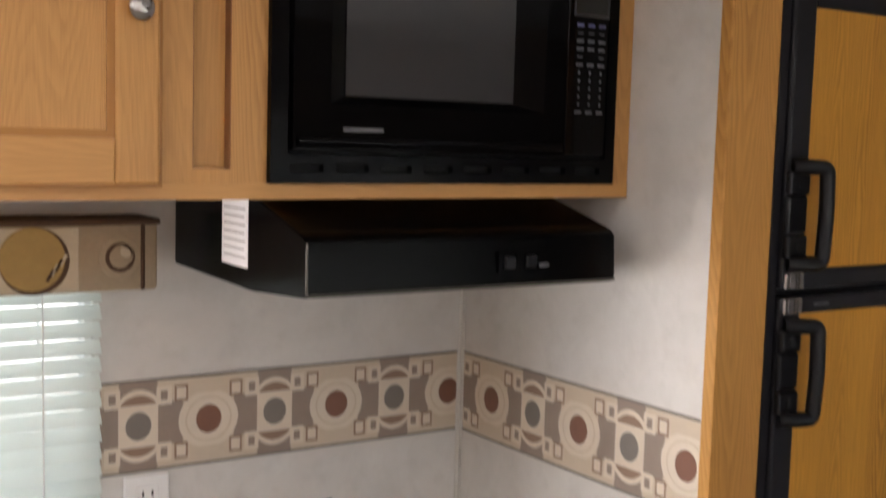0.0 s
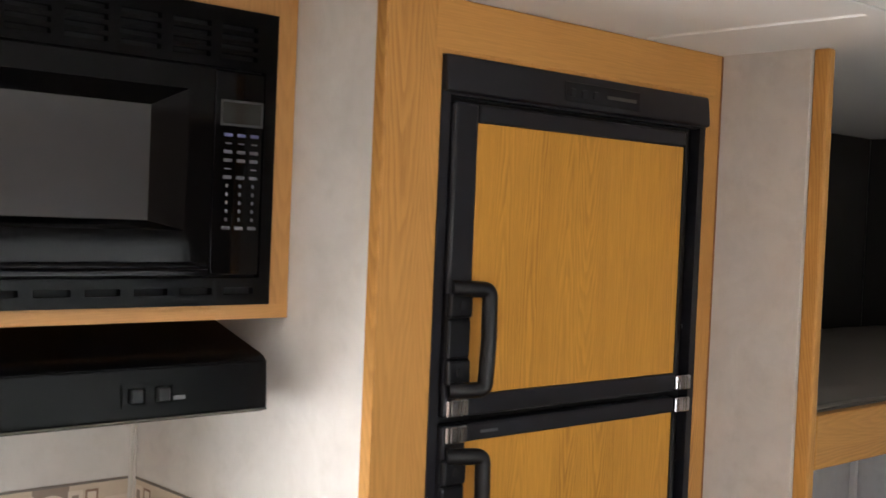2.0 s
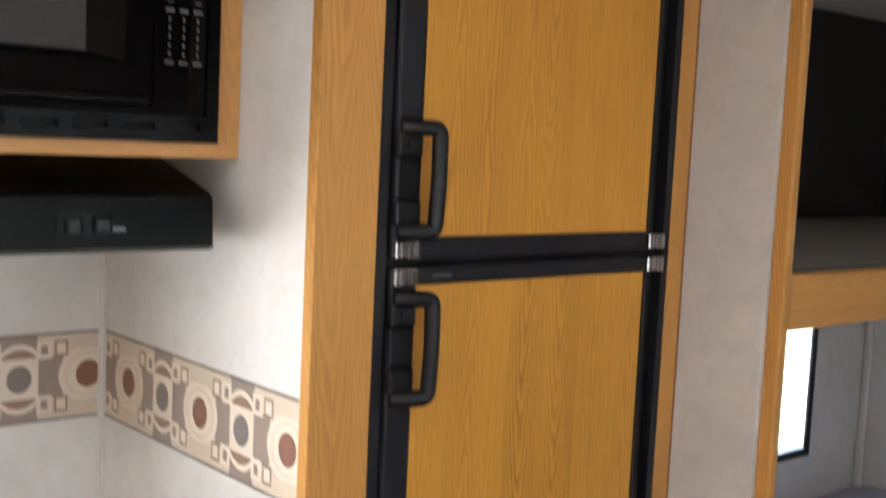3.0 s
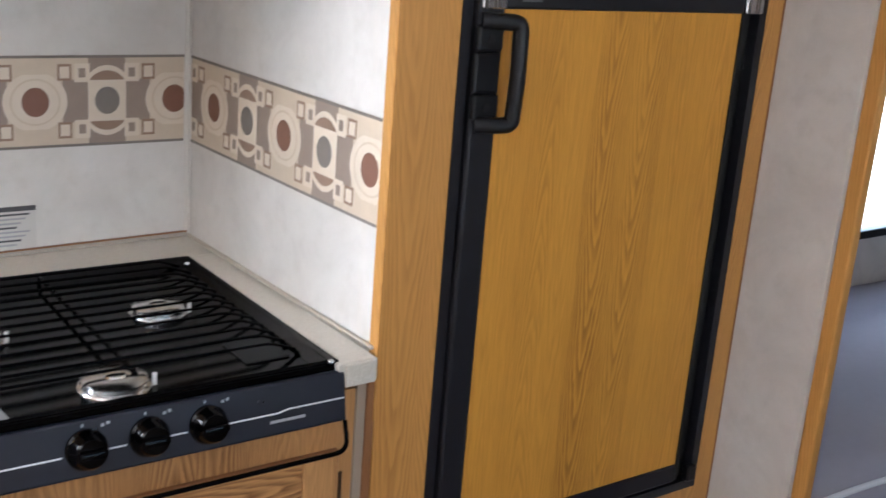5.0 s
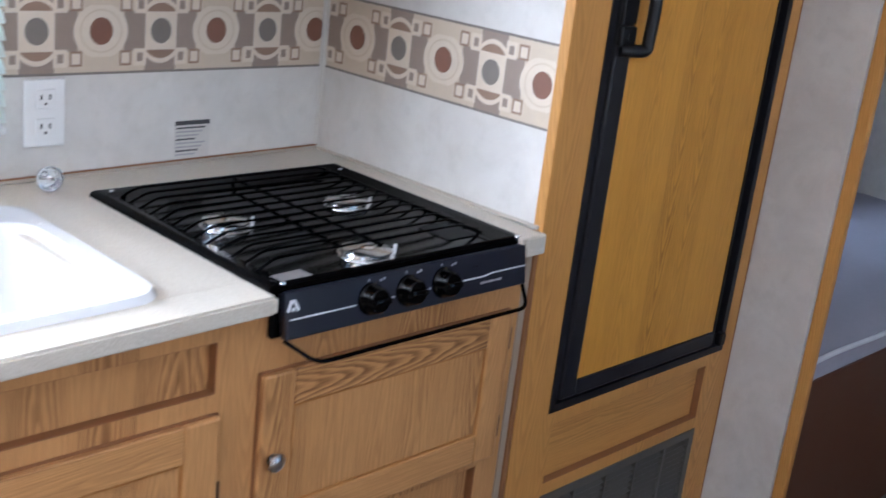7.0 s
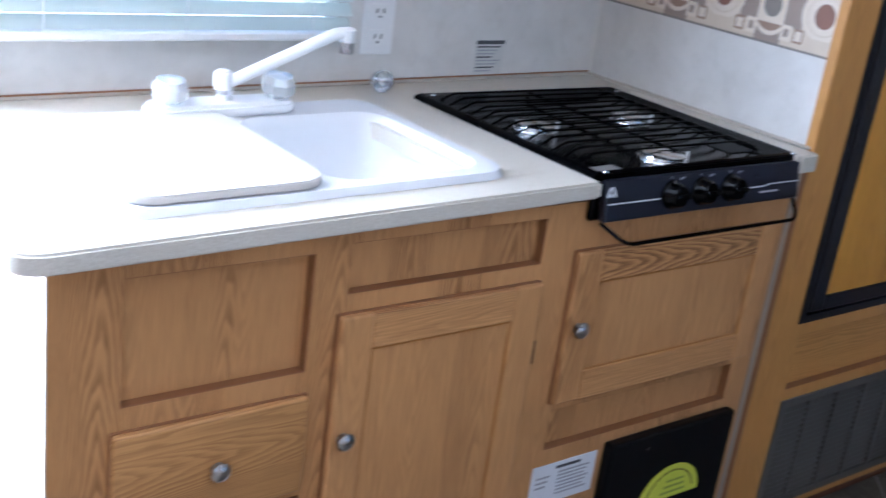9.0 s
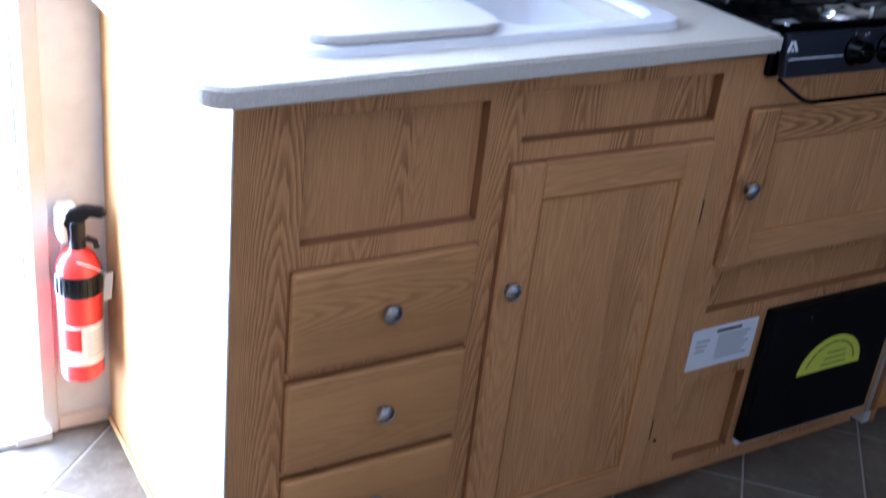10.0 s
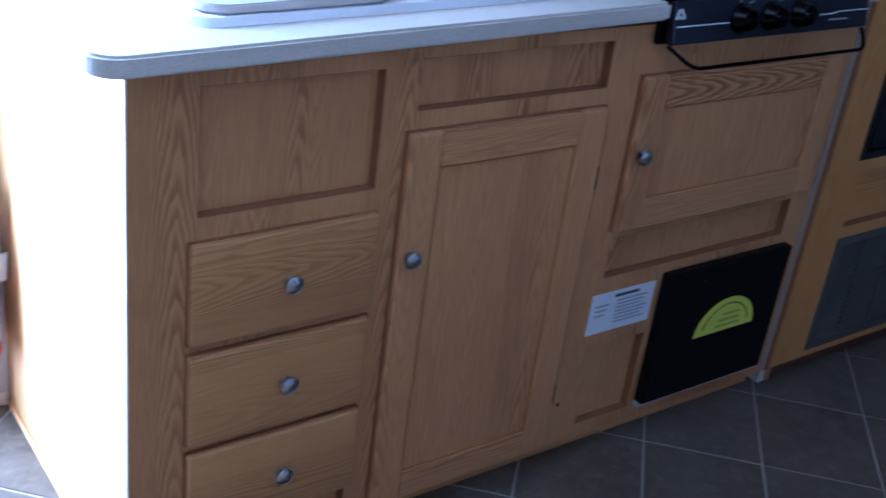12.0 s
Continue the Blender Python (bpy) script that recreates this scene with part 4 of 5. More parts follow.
BRAND = plain("brand_print", (0.09, 0.09, 0.10), 0.4)
mw = thing("microwave", (-0.303, UPPER, 1.54), "black built-in microwave with trim kit", "microwave")
slots_top = [(-0.545 + 0.0715 * k, -0.490 + 0.0715 * k, 1.868 + 0.013 * j, 1.875 + 0.013 * j) for k in range(7) for j in range(4)]
slots_low = [(-0.552 + 0.0645 * k, -0.506 + 0.0645 * k, 1.556, 1.565) for k in range(8)]
part("trim_frame", slab("y", UPPER - 0.012, UPPER - 0.0016, (-0.578, -0.028, 1.5415, 1.9350), [(-0.555, -0.046, 1.578, 1.856), *slots_top, *slots_low]), BLACK_SATIN, mw, "louvred black trim frame")
part("backing", bx(-0.566, -0.038, UPPER + 0.004, UPPER + 0.008, 1.551, 1.926, 0), DARK, mw)
door = part("door", join(slab("y", UPPER - 0.018, UPPER - 0.002, (-0.551, -0.128, 1.582, 1.852), [(-0.500, -0.165, 1.640, 1.822)])), BLACK, mw, "glossy black microwave door")


def bezel():
    """Sloping frame from the door face in to the glass."""
    bm = bmesh.new()
    a = [(-0.500, 1.640), (-0.165, 1.640), (-0.165, 1.822), (-0.500, 1.822)]
    c = [(-0.474, 1.652), (-0.212, 1.652), (-0.212, 1.798), (-0.474, 1.798)]
    va = [bm.verts.new((x, UPPER - 0.018, z)) for x, z in a]
    vc = [bm.verts.new((x, UPPER - 0.006, z)) for x, z in c]
    for k in range(4):
        bm.faces.new([va[k], va[(k + 1) % 4], vc[(k + 1) % 4], vc[k]])
    bmesh.ops.recalc_face_normals(bm, faces=bm.faces[:])
    return bm


part("bezel", bezel(), BLACK, door)
part("glass", bx(-0.474, -0.212, UPPER - 0.0075, UPPER - 0.0045, 1.652, 1.798, 0), GLASS_DARK, door, "grey mesh door glass")
part("door_lip", cyl((-0.545, UPPER - 0.0175, 1.5935), (-0.134, UPPER - 0.0175, 1.5935), 0.0065, seg=20), BLACK, door, "rounded glossy lower lip", True)
part("brand_bar", bx(-0.482, -0.424, UPPER - 0.0186, UPPER - 0.018, 1.607, 1.612, 0), BRAND, door)
panel = part("control_panel", bx(-0.1265, -0.050, UPPER - 0.0165, UPPER - 0.002, 1.582, 1.852, 0.002), BLACK, mw, "black keypad panel")
part("display", bx(-0.114, -0.055, UPPER - 0.0172, UPPER - 0.0165, 1.783, 1.811, 0), plain("display_grey", (0.012, 0.013, 0.012), 0.15), panel)
part("display_rim", slab("y", UPPER - 0.0176, UPPER - 0.0165, (-0.117, -0.052, 1.780, 1.814), [(-0.114, -0.055, 1.783, 1.811)]), plain("display_rim", (0.028, 0.028, 0.029), 0.4), panel)
KEY, KEY2 = plain("key_print", (0.085, 0.087, 0.100), 0.5), plain("key_blue", (0.08, 0.085, 0.20), 0.5)
for r_ in range(12):
    z = 1.768 - 0.0112 * r_
    for c_ in range(3):
        x = -0.104 + 0.0200 * c_
        w, h = (0.0064, 0.0022) if r_ in (0, 2, 3, 5, 11) else (0.0018, 0.0023)
        if r_ in (1, 4):
            w, h = 0.0045, 0.0008
            if c_ == 1 and r_ == 4:
                continue
        part("key", bx(x - w, x + w, UPPER - 0.0172, UPPER - 0.0160, z - h, z + h, 0.0007 if h > 0.001 else 0), KEY2 if r_ == 0 else KEY, panel)

hood = thing("range_hood", (-0.3, -0.24, 1.4), "black steel range hood under the wall cabinet", "range hood")


def hood_shell():
    bm = bmesh.new()
    prof = [(-0.002, 1.520), (-0.002, 1.397), (-0.300, 1.391), (-0.462, 1.402), (-0.468, 1.408), (-0.464, 1.470), (-0.456, 1.477), (-0.300, 1.5205)]
    ends = [[bm.verts.new((x, y, z)) for y, z in prof] for x in (-0.546, -0.052)]
    bm.faces.new(ends[0])
    bm.faces.new(ends[1][::-1])
    for k in range(len(prof)):
        bm.faces.new([ends[0][k], ends[1][k], ends[1][(k + 1) % len(prof)], ends[0][(k + 1) % len(prof)]])
    bmesh.ops.recalc_face_normals(bm, faces=bm.faces[:])
    bmesh.ops.bevel(bm, geom=bm.edges[:], offset=0.002, segments=2, affect="EDGES")
    return bm


part("canopy", hood_shell(), BLACK_SATIN, hood, "", True)
# grey strips paint the highlight along the hood's front edges
part("edge_trim", join(bx(-0.5475, -0.5445, -0.4685, -0.4655, 1.405, 1.470, 0.001), bx(-0.545, -0.053, -0.470, -0.467, 1.4045, 1.4075, 0.001)), VENT, hood, "grey strip painting the edge highlight")
part("label", bx(-0.5469, -0.5462, -0.288, -0.197, 1.420, 1.515, 0), PAPER, hood, "white data sticker")
for k in range(7):
    part("print_bar", bx(-0.5474, -0.5469, -0.280 + 0.004 * (k % 2), -0.205, 1.432 + 0.011 * k, 1.435 + 0.011 * k, 0), INK_PALE, hood)
for x in (-0.243, -0.207):
    part("switch", bx(x - 0.009, x + 0.009, -0.4735, -0.465, 1.428, 1.446, 0.002), BLACK_PLASTIC, hood, "black rocker switch")
part("switch_plate", slab("y", -0.4695, -0.466, (-0.262, -0.190, 1.422, 1.452), [(-0.255, -0.231, 1.426, 1.448), (-0.219, -0.195, 1.426, 1.448)]), BLACK_SATIN, hood)
part("brand_bar", bx(-0.193, -0.176, -0.4700, -0.4670, 1.429, 1.434, 0), BRAND, hood)

for unit in (upper, mw, hood):
    unit.location.z += 0.004

# ---- window dressing ----
valance = thing("window_valance", (-1.0, -0.05, 1.37), "padded fabric valance with scroll medallions", "valance")
part("box", join(bx(-1.385, -0.606, -0.100, -0.001, 1.375, 1.474, 0.006, 2)), FABRIC, valance, "", True)
part("top_piping", bx(-1.388, -0.603, -0.104, -0.001, 1.470, 1.479, 0.003, 2), FABRIC_BROWN, valance)
part("fold", bx(-0.632, -0.626, -0.1025, -0.099, 1.376, 1.470, 0.001), FABRIC_BROWN, valance)


def medal(x, z, r, m1, m2, m3):
    y = -0.1003
    a = part("medallion", lathe([(r, 0), (r * 0.98, 0.0012), (0.0005, 0.0014)], (x, y, z), (0, -1, 0)), m1, valance, "", True)
    part("ring", lathe([(r * 0.72, 0.0015), (r * 0.70, 0.0022), (r * 0.60, 0.0022), (r * 0.56, 0.0016)], (x, y, z), (0, -1, 0)), m3, a)
    part("centre", lathe([(r * 0.52, 0.0015), (r * 0.5, 0.0026), (0.0005, 0.0027)], (x, y, z), (0, -1, 0)), m2, a)


for k in range(3):
    u = -0.662 - 0.240 * k
    medal(u, 1.424, 0.030, FABRIC, FABRIC, FABRIC_BROWN)
    medal(u + 0.004, 1.428, 0.022, FABRIC, FABRIC_PALE, FABRIC)
    part("patch", bx(u - 0.185, u - 0.058, -0.1016, -0.099, 1.378, 1.468, 0.001), FABRIC_PALE, valance)
    part("disc", lathe([(0.0475, 0.001), (0.047, 0.0024), (0.0005, 0.0026)], (u - 0.118, -0.1003, 1.422), (0, -1, 0)), FABRIC_BROWN, valance, "", True)
    part("disc", lathe([(0.0445, 0.002), (0.044, 0.0034), (0.0005, 0.0036)], (u - 0.1215, -0.1003, 1.425), (0, -1, 0)), FABRIC_GOLD, valance, "gold woven disc", True)
    for n in range(4):
        part("fleck", moved(bx(-0.0022, 0.0022, -0.0042, -0.003, -0.009, 0.009, 0), Matrix.Translation((u - 0.098 + 0.006 * n, -0.1003, 1.402 + 0.007 * n)) @ Matrix.Rotation(radians(30), 4, "Y")), FABRIC_PALE if n % 2 else FABRIC_BROWN, valance)

blind = thing("window_blind", (-1.0, -0.02, 0.97), "white slatted blind lowered over the sink window", "blind")
part("head_rail", bx(-1.335, -0.668, -0.040, -0.004, 1.370, 1.398, 0.003), WHITE_PLASTIC, blind)
zs, first = 1.362, None
while zs > 1.010:
    bm = bmesh.new()
    vs = []
    for k in range(5):
        u = -0.0135 + 0.00675 * k
        a = radians(54)
        c = 0.0016 * (1 - (u / 0.0135) ** 2)
        yy, zz = -0.024 + u * math.cos(a) - c * math.sin(a), zs + u * math.sin(a) + c * math.cos(a)
        vs.append((bm.verts.new((-1.330, yy, zz)), bm.verts.new((-0.668, yy, zz))))
    for a_, b_ in zip(vs, vs[1:]):
        bm.faces.new([a_[0], a_[1], b_[1], b_[0]])
    bmesh.ops.solidify(bm, geom=bm.faces[:], thickness=0.0005)
    part("slat", bm, SLAT, blind, "", True)
    zs -= 0.0265
part("bottom_rail", bx(-1.330, -0.668, -0.036, -0.012, 0.988, 1.003, 0.003), WHITE_PLASTIC, blind)
for x in (-1.24, -1.0, -0.755):
    part("ladder_cord", join(cyl((x, -0.039, 0.993), (x, -0.039, 1.372), 0.0013, seg=6), cyl((x, -0.009, 0.993), (x, -0.009, 1.372), 0.0013, seg=6)), WHITE_PLASTIC, blind)
part("bracket", bx(-1.352, -1.333, -0.045, -0.001, 0.97, 1.012, 0.002), WHITE_PLASTIC, blind, "clear plastic hold-down bracket")

# ---- refrigerator and its cabinet ----
FX0, FX1, FZ0, FZ1 = 0.113, 0.714, 0.528, 1.893
fcab = thing("fridge_cabinet", (0.39, -0.3, 0.0), "tall honey oak cabinet housing the refrigerator", "cabinet")
FP, FV = (0.130, 0.662, 0.372, 0.500), (0.132, 0.655, 0.075, 0.340)
part("face_frame", slab("y", FRIDGE_Y, FRIDGE_Y + 0.018, (0.018, 0.758, 0.050, TOP - 0.001), [(FX0 + 0.01, FX1 - 0.01, FZ0 + 0.01, FZ1 - 0.01), FP, FV]), OAK_Z, fcab)
part("top_rail", bx(0.10, 0.74, FRIDGE_Y - 0.0012, FRIDGE_Y, 1.900, TOP - 0.002, 0.0005), OAK_X, fcab)
part("toe_kick", bx(0.054, 0.757, FRIDGE_Y + 0.03, FRIDGE_Y + 0.04, 0.0, 0.055, 0), MAHOGANY, fcab, "dark toe board")
part("edge_moulding", bx(0.0145, 0.018, FRIDGE_Y - 0.0015, FRIDGE_Y + 0.020, 0.80, TOP - 0.001, 0.001), OAK_SHADE, fcab)
part("recess_edge", slab("y", FRIDGE_Y + 0.001, FRIDGE_Y + 0.0182, (FP[0] - 0.0005, FP[1] + 0.0005, FP[2] - 0.0005, FP[3] + 0.0005), [(FP[0] + 0.0012, FP[1] - 0.0012, FP[2] + 0.0012, FP[3] - 0.0012)]), OAK_EDGE, fcab)
part("sunk_panel", bx(FP[0] - 0.01, FP[1] + 0.01, FRIDGE_Y + 0.0185, FRIDGE_Y + 0.026, FP[2] - 0.01, FP[3] + 0.01, 0), OAK_X, fcab)
# narrow dark strip where the stile meets the wing wall
part("corner_line", bx(0.7553, 0.7582, FRIDGE_Y - 0.0016, FRIDGE_Y + 0.017, 0.001, TOP - 0.002, 0), OAK_EDGE, fcab, "thin dark line in the corner")
part("side", bx(0.040, 0.052, FRIDGE_Y + 0.018, -0.001, 0.0, TOP - 0.001, 0), OAK_Z, fcab)
grille = part("vent_grille", slab("y", FRIDGE_Y - 0.004, FRIDGE_Y + 0.010, (FV[0] - 0.006, FV[1] + 0.006, FV[2] - 0.006, FV[3] + 0.006), [(FV[0] + 0.012, FV[1] - 0.012, FV[2] + 0.012, FV[3] - 0.012)]), VENT, fcab, "grey plastic return-air grille")
part("backing", bx(FV[0], FV[1], FRIDGE_Y + 0.0185, FRIDGE_Y + 0.022, FV[2], FV[3], 0), DARK, grille)
for k in range(17):
    z = FV[2] + 0.020 + 0.0136 * k
    part("slat", moved(bx(FV[0] + 0.012, FV[1] - 0.012, -0.0055, 0.0055, -0.001, 0.001, 0), Matrix.Translation((0, FRIDGE_Y + 0.005, z)) @ Matrix.Rotation(radians(35), 4, "X")), VENT, grille)
for k in range(1, 5):
    x = FV[0] + k * (FV[1] - FV[0]) / 5
    part("rib", bx(x - 0.003, x + 0.003, FRIDGE_Y - 0.003, FRIDGE_Y + 0.009, FV[2] + 0.01, FV[3] - 0.01, 0), VENT, grille)

fridge = thing("refrigerator", (0.42, FRIDGE_Y, 0.53), "two-door refrigerator with oak panels and black trim", "refrigerator")
FY = FRIDGE_Y + 0.018
part("frame", slab("y", FY - 0.0205, FY - 0.0015, (FX0, FX1, FZ0, FZ1), [(FX0 + 0.016, FX1 - 0.016, FZ0 + 0.016, 1.840)]), FRIDGE_TRIM, fridge, "charcoal frame")
part("cavity", bx(FX0 + 0.012, FX1 - 0.012, FY + 0.001, FY + 0.006, FZ0 + 0.012, 1.85, 0), DARK, fridge)
ctl = part("control_strip", moved(bx(FX0 + 0.001, FX1 - 0.001, -0.010, 0.006, -0.025, 0.025, 0.004, 2), Matrix.Translation((0, FY - 0.019, 1.868)) @ Matrix.Rotation(radians(-6), 4, "X")), FRIDGE_TRIM, fridge, "charcoal control strip", True)
part("inset", bx(0.345, 0.520, FY - 0.0315, FY - 0.0285, 1.852, 1.882, 0.002), BLACK_PLASTIC, ctl)
for k in range(3):
    part("button", bx(0.355 + 0.026 * k, 0.367 + 0.026 * k, FY - 0.0335, FY - 0.031, 1.860, 1.872, 0.001), FRIDGE_TRIM, ctl)
part("brand_bar", bx(0.44, 0.51, FY - 0.0325, FY - 0.031, 1.864, 1.869, 0), VENT, ctl)


def fridge_door(z0, z1, pz0, pz1, hz0, hz1):
    x0 = 0.134
    body = part("door", bx(x0 + 0.002, 0.662, FY - 0.020, FY - 0.005, z0 + 0.003, z1 - 0.003, 0.002), FRIDGE_TRIM, fridge, "charcoal framed refrigerator door")
    part("edge_trim", bx(x0, 0.179, FY - 0.026, FY - 0.004, z0, z1, 0.005, 2), FRIDGE_TRIM, body)
    part("edge_trim", bx(0.654, 0.664, FY - 0.0235, FY - 0.006, z0, z1, 0.003), DARK, body)
    part("edge_trim", bx(0.179, 0.654, FY - 0.026, FY - 0.006, pz1, z1, 0.004, 2), FRIDGE_TRIM, body)
    part("edge_trim", bx(0.179, 0.654, FY - 0.026, FY - 0.006, z0, pz0, 0.004, 2), FRIDGE_TRIM, body)
    part("panel", bx(0.180, 0.652, FY - 0.0225, FY - 0.0195, pz0, pz1, 0.0005), OAK_VINYL, body, "oak grained door panel")
    part("seam", bx(0.6525, 0.6555, FY - 0.0252, FY - 0.02, pz0, pz1, 0), DARK, body)
    # handle: D grip with two clamps
    hx = 0.151
    pts = [(hx - 0.014, FY - 0.032, hz1 - 0.010), (hx + 0.012, FY - 0.048, hz1 - 0.010), (hx + 0.034, FY - 0.054, hz1 - 0.011), (hx + 0.034, FY - 0.056, (hz0 + hz1) / 2), (hx + 0.032, FY - 0.054, hz0 + 0.011), (hx + 0.010, FY - 0.048, hz0 + 0.010), (hx - 0.014, FY - 0.032, hz0 + 0.010)]
    h = part("handle", tube(rounded(pts, 0.016, 6), 0.0112, 14), BLACK_PLASTIC, body, "black D-shaped plastic handle", True)
    span = hz1 - hz0
    for f0, f1 in ((0.10, 0.32), (0.68, 0.90), (0.33, 0.67)):
        d = 0.031 if f1 - f0 < 0.3 else 0.028
        part("clamp", bx(hx - 0.021, hx + 0.021, FY - d - 0.006, FY - 0.024, hz0 + f0 * span, hz0 + f1 * span, 0.004, 2), BLACK_PLASTIC, h)
    for f in (0.21, 0.79):
        part("screw_cap", cyl((hx, FY - 0.0385, hz0 + f * span), (hx, FY - 0.036, hz0 + f * span), 0.006, seg=14), DARK, h)
    return body


d_up = fridge_door(1.402, 1.832, 1.432, 1.806, 1.432, 1.590)
d_low = fridge_door(0.552, 1.392, 0.586, 1.366, 1.205, 1.362)
for hx in (0.158, 0.674):
    for hz in (1.4165, 1.3795):
        c = part("hinge_clip", join(bx(hx - 0.020, hx + 0.020, FY - 0.0300, FY - 0.012, hz - 0.013, hz + 0.011, 0.002), bx(hx - 0.011, hx - 0.007, FY - 0.0312, FY - 0.03, hz - 0.011, hz + 0.009, 0)), CLIP, fridge, "ribbed chrome hinge clip")
        for gx in (-0.014, 0.002, 0.009):
            part("groove", bx(hx + gx - 0.0012, hx + gx + 0.0012, FY - 0.0304, FY - 0.0298, hz - 0.012, hz + 0.010, 0), VENT, c)
part("brand_bar", bx(0.206, 0.240, FY - 0.0266, FY - 0.026, 1.3765, 1.3805, 0), BRAND, d_low)
for hz in (1.506, 1.28):
    part("frame_screw", lathe([(0.004, 0), (0.003, 0.002), (0.0005, 0.0025)], (0.696, FY - 0.004, hz), (0, -1, 0), 10), CHROME, fridge)
part("latch", bx(0.682, 0.704, FY - 0.030, FY - 0.012, 0.545, 0.575, 0.003), BLACK_PLASTIC, fridge)

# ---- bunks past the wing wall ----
# near-black sheets over the bunk walls put its shade into colour
BUNK_SHADE = plain("bunk_shade_brown", (0.022, 0.018, 0.015), 0.9, vary=0.15, scale=15)
structure("wall_bunk_shade", bx(0.7965, X1 - 0.0065, -0.006, -0.0005, 1.315, TOP - 0.001, 0), BUNK_SHADE, "dark sheet painting in the upper bunk's shade", "wall lining")
structure("wall_bunk_end_shade", bx(X1 - 0.006, X1 - 0.0005, -0.79, -0.0065, 1.315, TOP - 0.001, 0), BUNK_SHADE, "dark sheet painting in the upper bunk's shade", "wall lining")
structure("wall_bunk_side_shade", bx(0.7905, 0.796, -0.77, -0.0065, 1.315, TOP - 0.001, 0), BUNK_SHADE, "dark sheet painting in the upper bunk's shade", "wall lining")
bunk = thing("bunk_bed", (1.6, -0.4, 0.0), "built-in oak faced bunk bed", "bunk bed")
BY = -0.792
part("upper_fascia", bx(0.800, X1 - 0.001, BY, BY + 0.020, 1.285, 1.376, 0.003, 2), OAK_X, bunk)
part("upper_deck", bx(0.800, X1 - 0.001, BY + 0.02, -0.001, 1.290, 1.312, 0), MAHOGANY, bunk)
part("lower_base", bx(0.800, X1 - 0.001, BY + 0.012, BY + 0.030, 0.0, 0.490, 0.002), MAHOGANY, bunk, "dark mahogany bed base board")
part("lower_deck", bx(0.800, X1 - 0.001, BY + 0.03, -0.001, 0.44, 0.46, 0), MAHOGANY, bunk)


def mattress(name, z0, z1, m, label):
    bm = bmesh.new()
    nx, ny = 28, 16
    x0, x1, y0, y1 = 0.803, X1 - 0.004, BY + 0.024 + (0.0 if z0 > 1 else -0.006), -0.004
    grid = [[bm.verts.new((x0 + (x1 - x0) * i / nx, y0 + (y1 - y0) * j / ny, z1 - 0.018 * (max(0, abs(j / ny - 0.5) * 2 - 0.8) / 0.2) ** 2 + 0.006 * noise.noise((i * 0.35, j * 0.35, z1)))) for j in range(ny + 1)] for i in range(nx + 1)]
    for i in range(nx):
        for j in range(ny):
            bm.faces.new([grid[i][j], grid[i + 1][j], grid[i + 1][j + 1], grid[i][j + 1]])
    r = bmesh.ops.extrude_face_region(bm, geom=bm.faces[:])
    for v in r["geom"]:
        if isinstance(v, bmesh.types.BMVert):
            v.co.z = z0
    bmesh.ops.recalc_face_normals(bm, faces=bm.faces[:])
    th = thing(name, (1.6, -0.4, z0), label, "mattress")
    part("cover", bm, m, th, "", True)
    return th, y0


lm, ly = mattress("mattress", 0.461, 0.560, SHEET, "lilac-grey covered mattress on the lower bunk")
part("piping", tube([(0.803 + 0.0635 * k, ly - 0.004, 0.540 + 0.003 * math.sin(k * 0.9)) for k in range(27)], 0.006, 8), PAPER, lm, "white mattress piping", True)
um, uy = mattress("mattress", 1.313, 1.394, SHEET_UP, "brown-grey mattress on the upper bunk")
part("piping", tube([(0.803 + 0.0635 * k, uy - 0.003, 1.383 + 0.002 * math.sin(k * 0.8)) for k in range(27)], 0.005, 8), VENT, um, "grey mattress piping", True)
structure("trim_bunk_corner", bx(X1 - 0.022, X1 - 0.001, -0.022, -0.001, 0.46, 1.29, 0.006, 2), TRIM, "pale corner moulding in the bunk", "trim")

# ---- fire extinguisher ----
ext = thing("fire_extinguisher", (-1.472, -0.045, 0.15), "small red fire extinguisher with black strap on the wall", "fire extinguisher")
EX, EY = -1.480, -0.047
part("cylinder", lathe([(0.030, 0), (0.036, 0.003), (0.0385, 0.010), (0.0385, 0.202), (0.036, 0.222), (0.028, 0.240), (0.018, 0.250), (0.014, 0.254), (0.014, 0.258), (0.0005, 0.259)], (EX, EY, 0.145), (0, 0, 1), 36), RED, ext, "", True)


def curved(name, z0, z1, a0, a1, r, m, label, parent, n=12):
    bm = bmesh.new()
    lo = [bm.verts.new((EX + r * math.sin(radians(a0 + (a1 - a0) * k / n)), EY - r * math.cos(radians(a0 + (a1 - a0) * k / n)), z0)) for k in range(n + 1)]
    hi = [bm.verts.new((v.co.x, v.co.y, z1)) for v in lo]
    for k in range(n):
        bm.faces.new([lo[k], lo[k + 1], hi[k + 1], hi[k]])
    return part(name, bm, m, parent, label, True)


lb = curved("label", 0.182, 0.262, -75, 85, 0.0389, PAPER, "white printed label", ext)
curved("label_red", 0.212, 0.256, -60, -12, 0.0392, RED, "", lb)
for k in range(6):
    curved("print_bar", 0.200 + 0.009 * k, 0.203 + 0.009 * k, 2, 60, 0.0392, INK_PALE, "", lb, 6)
strap = part("strap", lathe([(0.0392, 0), (0.0405, 0.002), (0.0405, 0.038), (0.0392, 0.040)], (EX, EY, 0.316), (0, 0, 1), 36), BLACK_PLASTIC, ext, "ribbed black plastic strap", True)
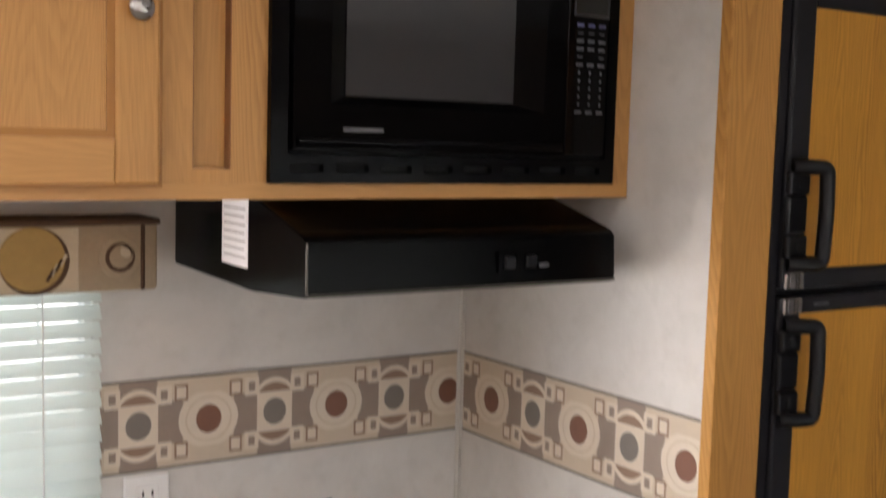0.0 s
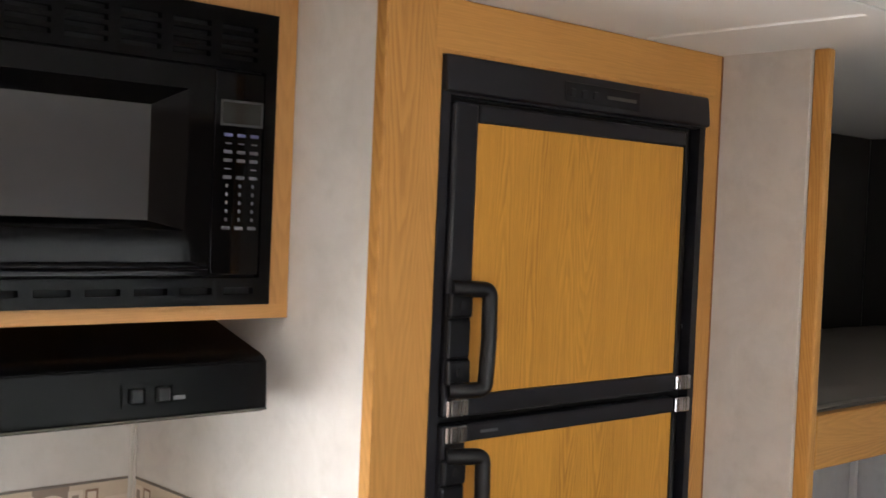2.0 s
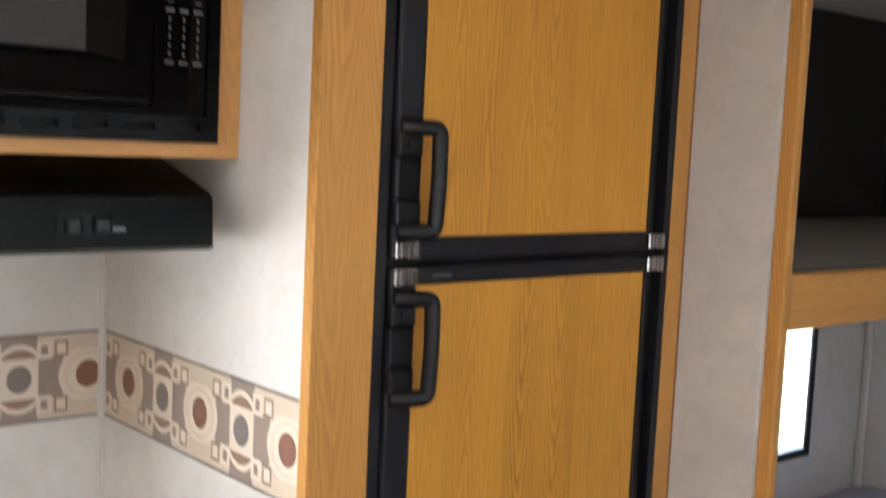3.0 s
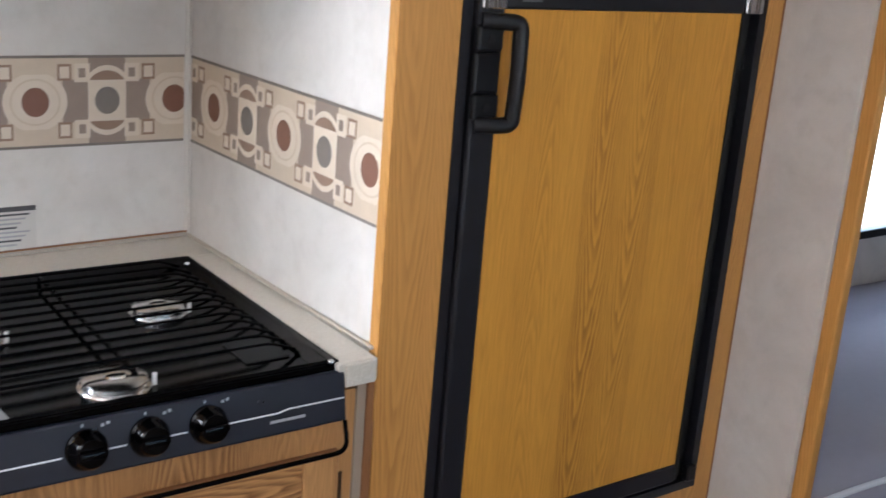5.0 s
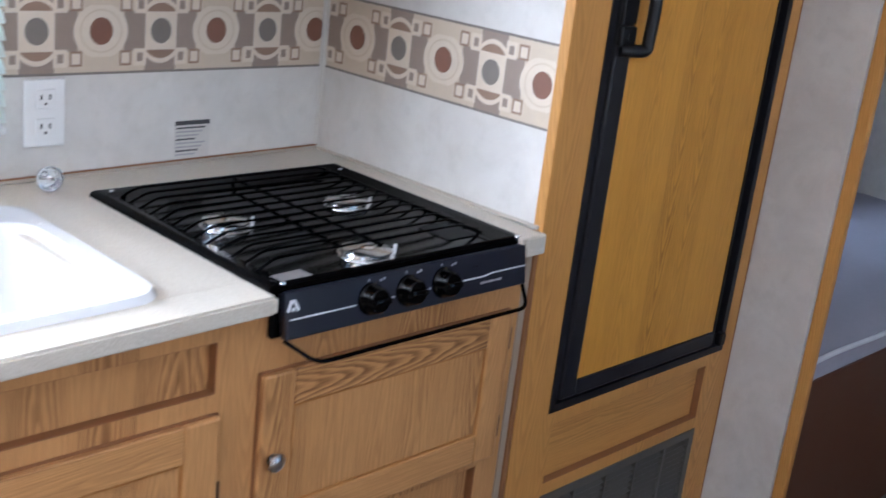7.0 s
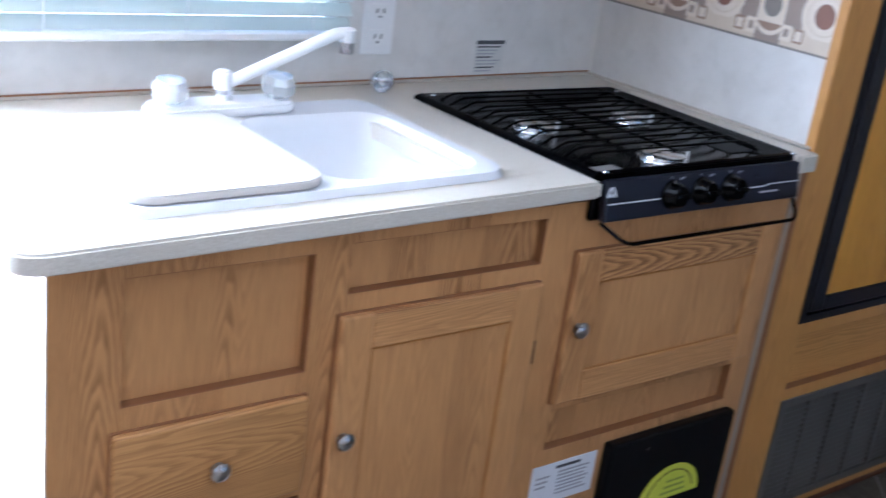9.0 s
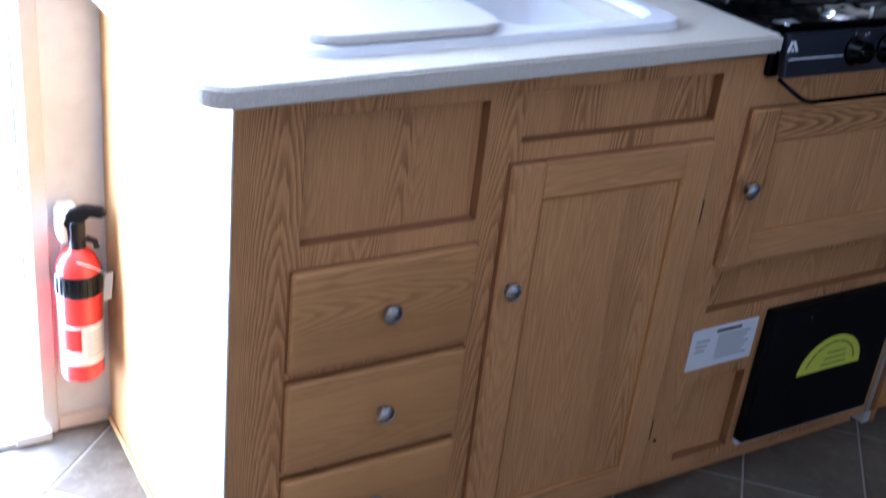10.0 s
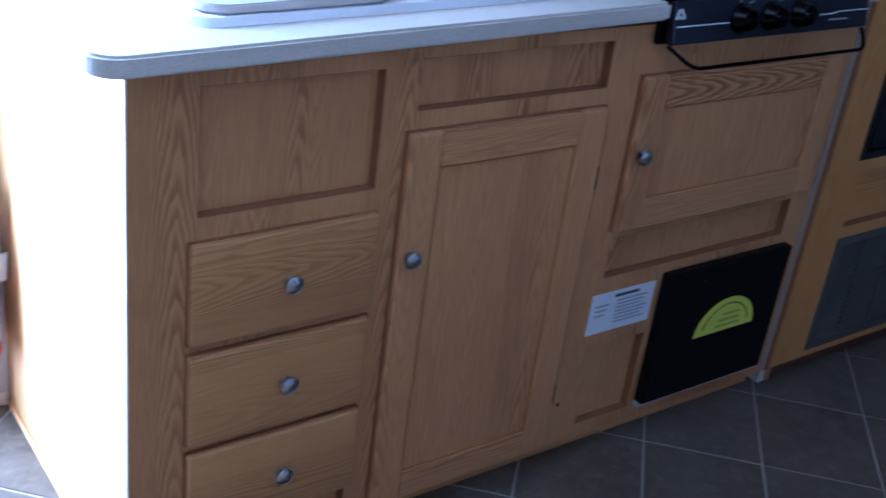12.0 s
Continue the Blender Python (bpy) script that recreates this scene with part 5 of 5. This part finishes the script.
for k in range(9):
    a = radians(-75 + 14 * k)
    part("rib", moved(bx(-0.0018, 0.0018, -0.0425, -0.040, 0.320, 0.350, 0), Matrix.Translation((EX, EY, 0)) @ Matrix.Rotation(a, 4, "Z")), BLACK_PLASTIC, strap)
part("valve", join(cyl((EX, EY, 0.398), (EX, EY, 0.420), 0.015, 0.014, seg=16), bx(EX - 0.014, EX + 0.012, EY - 0.017, EY + 0.014, 0.416, 0.452, 0.005, 2)), BLACK_PLASTIC, ext, "black valve head", True)
part("lever", moved(outline_plate([(-0.026, 0.0), (-0.012, 0.022), (0.012, 0.032), (0.042, 0.028), (0.048, 0.018), (0.040, 0.012), (0.022, 0.014), (0.012, 0.004), (0.008, -0.016), (-0.012, -0.016)], -0.010, 0.010, 0.003), Matrix.Translation((EX, EY - 0.004, 0.446)) @ Matrix.Rotation(radians(-22), 4, "Z") @ Matrix.Rotation(math.pi / 2, 4, "X")), BLACK_PLASTIC, ext, "black squeeze lever", True)
part("nozzle", tube([(EX + 0.012, EY - 0.010, 0.418), (EX + 0.026, EY - 0.016, 0.412), (EX + 0.028, EY - 0.017, 0.400)], 0.0055, 8), BLACK_PLASTIC, ext, "", True)
part("bracket", join(bx(EX - 0.029, EX - 0.016, EY - 0.006, -0.001, 0.412, 0.460, 0.003), bx(EX - 0.026, EX + 0.006, EY - 0.002, -0.001, 0.458, 0.467, 0.003), bx(EX - 0.018, EX + 0.018, -0.010, -0.0005, 0.16, 0.42, 0.002)), WHITE_PLASTIC, ext, "white wall bracket")
part("tag", moved(bx(-0.009, 0.009, -0.0004, 0.0004, -0.026, 0.026, 0), Matrix.Translation((EX + 0.046, EY - 0.016, 0.322)) @ Matrix.Rotation(radians(25), 4, "Z") @ Matrix.Rotation(radians(6), 4, "Y")), PAPER, ext, "white paper tag")
part("tag_string", tube([(EX - 0.010, EY - 0.032, 0.386), (EX + 0.018, EY - 0.038, 0.374), (EX + 0.042, EY - 0.020, 0.348)], 0.0009, 6), PAPER, ext)
structure("trim_wall_base", bx(-1.517, -1.425, -0.008, -0.0006, 0.0, 0.030, 0.002), B_PALE, "narrow beige wall base strip", "trim")

# ---- floor tiles ----
S1, S2, G = 0.3325, 0.367, 0.004
A0, B0 = -0.0745, -1.005  # offsets of the joints along x-y and x+y
h = math.sqrt(2) / 2
hw, hd = S1 * h / 2 - G / 2, S2 * h / 2 - G / 2


def tile_mesh(at, limits):
    """A tile with a worn edge, cut off at the walls."""
    tb = bx(-hw, hw, -hd, hd, -0.003, 0.0, 0.0012)
    bmesh.ops.rotate(tb, verts=tb.verts[:], cent=(0, 0, 0), matrix=Matrix.Rotation(radians(-45), 3, "Z"))
    for co, no in limits:
        bmesh.ops.bisect_plane(tb, geom=tb.verts[:] + tb.edges[:] + tb.faces[:], plane_co=Vector(co) - Vector(at), plane_no=no, clear_outer=True)
        bmesh.ops.holes_fill(tb, edges=[e for e in tb.edges if e.is_boundary])
    me = bpy.data.meshes.new("tile")
    tb.to_mesh(me)
    tb.free()
    me.materials.append(TILE)
    return me


whole = tile_mesh((0, 0, 0), ())
reach = (S1 + S2) / 4
for i in range(-24, 24):
    for j in range(-24, 24):
        a, b = A0 + S1 * (i + 0.5), B0 + S2 * (j + 0.5)
        x, y = (a + b) / 2, (b - a) / 2
        if not (X0 - reach < x < X1 + reach and Y0 - reach < y < 0.05 + reach) or (y > -0.36 and x > -1.25) or (y > -0.5 and x > 1.0):
            continue
        cuts = []
        if y + reach > 0.05:
            cuts.append(((0, 0.05, 0), (0, 1, 0)))
        if y - reach < Y0:
            cuts.append(((0, Y0, 0), (0, -1, 0)))
        if x - reach < X0:
            cuts.append(((X0, 0, 0), (-1, 0, 0)))
        if x + reach > X1:
            cuts.append(((X1, 0, 0), (1, 0, 0)))
        mesh = tile_mesh((x, y, 0), cuts) if cuts else whole
        if not mesh.polygons:
            continue
        tile = new("tile", mesh)
        tile.location = (x, y, -0.0005)
        tile.parent = floor
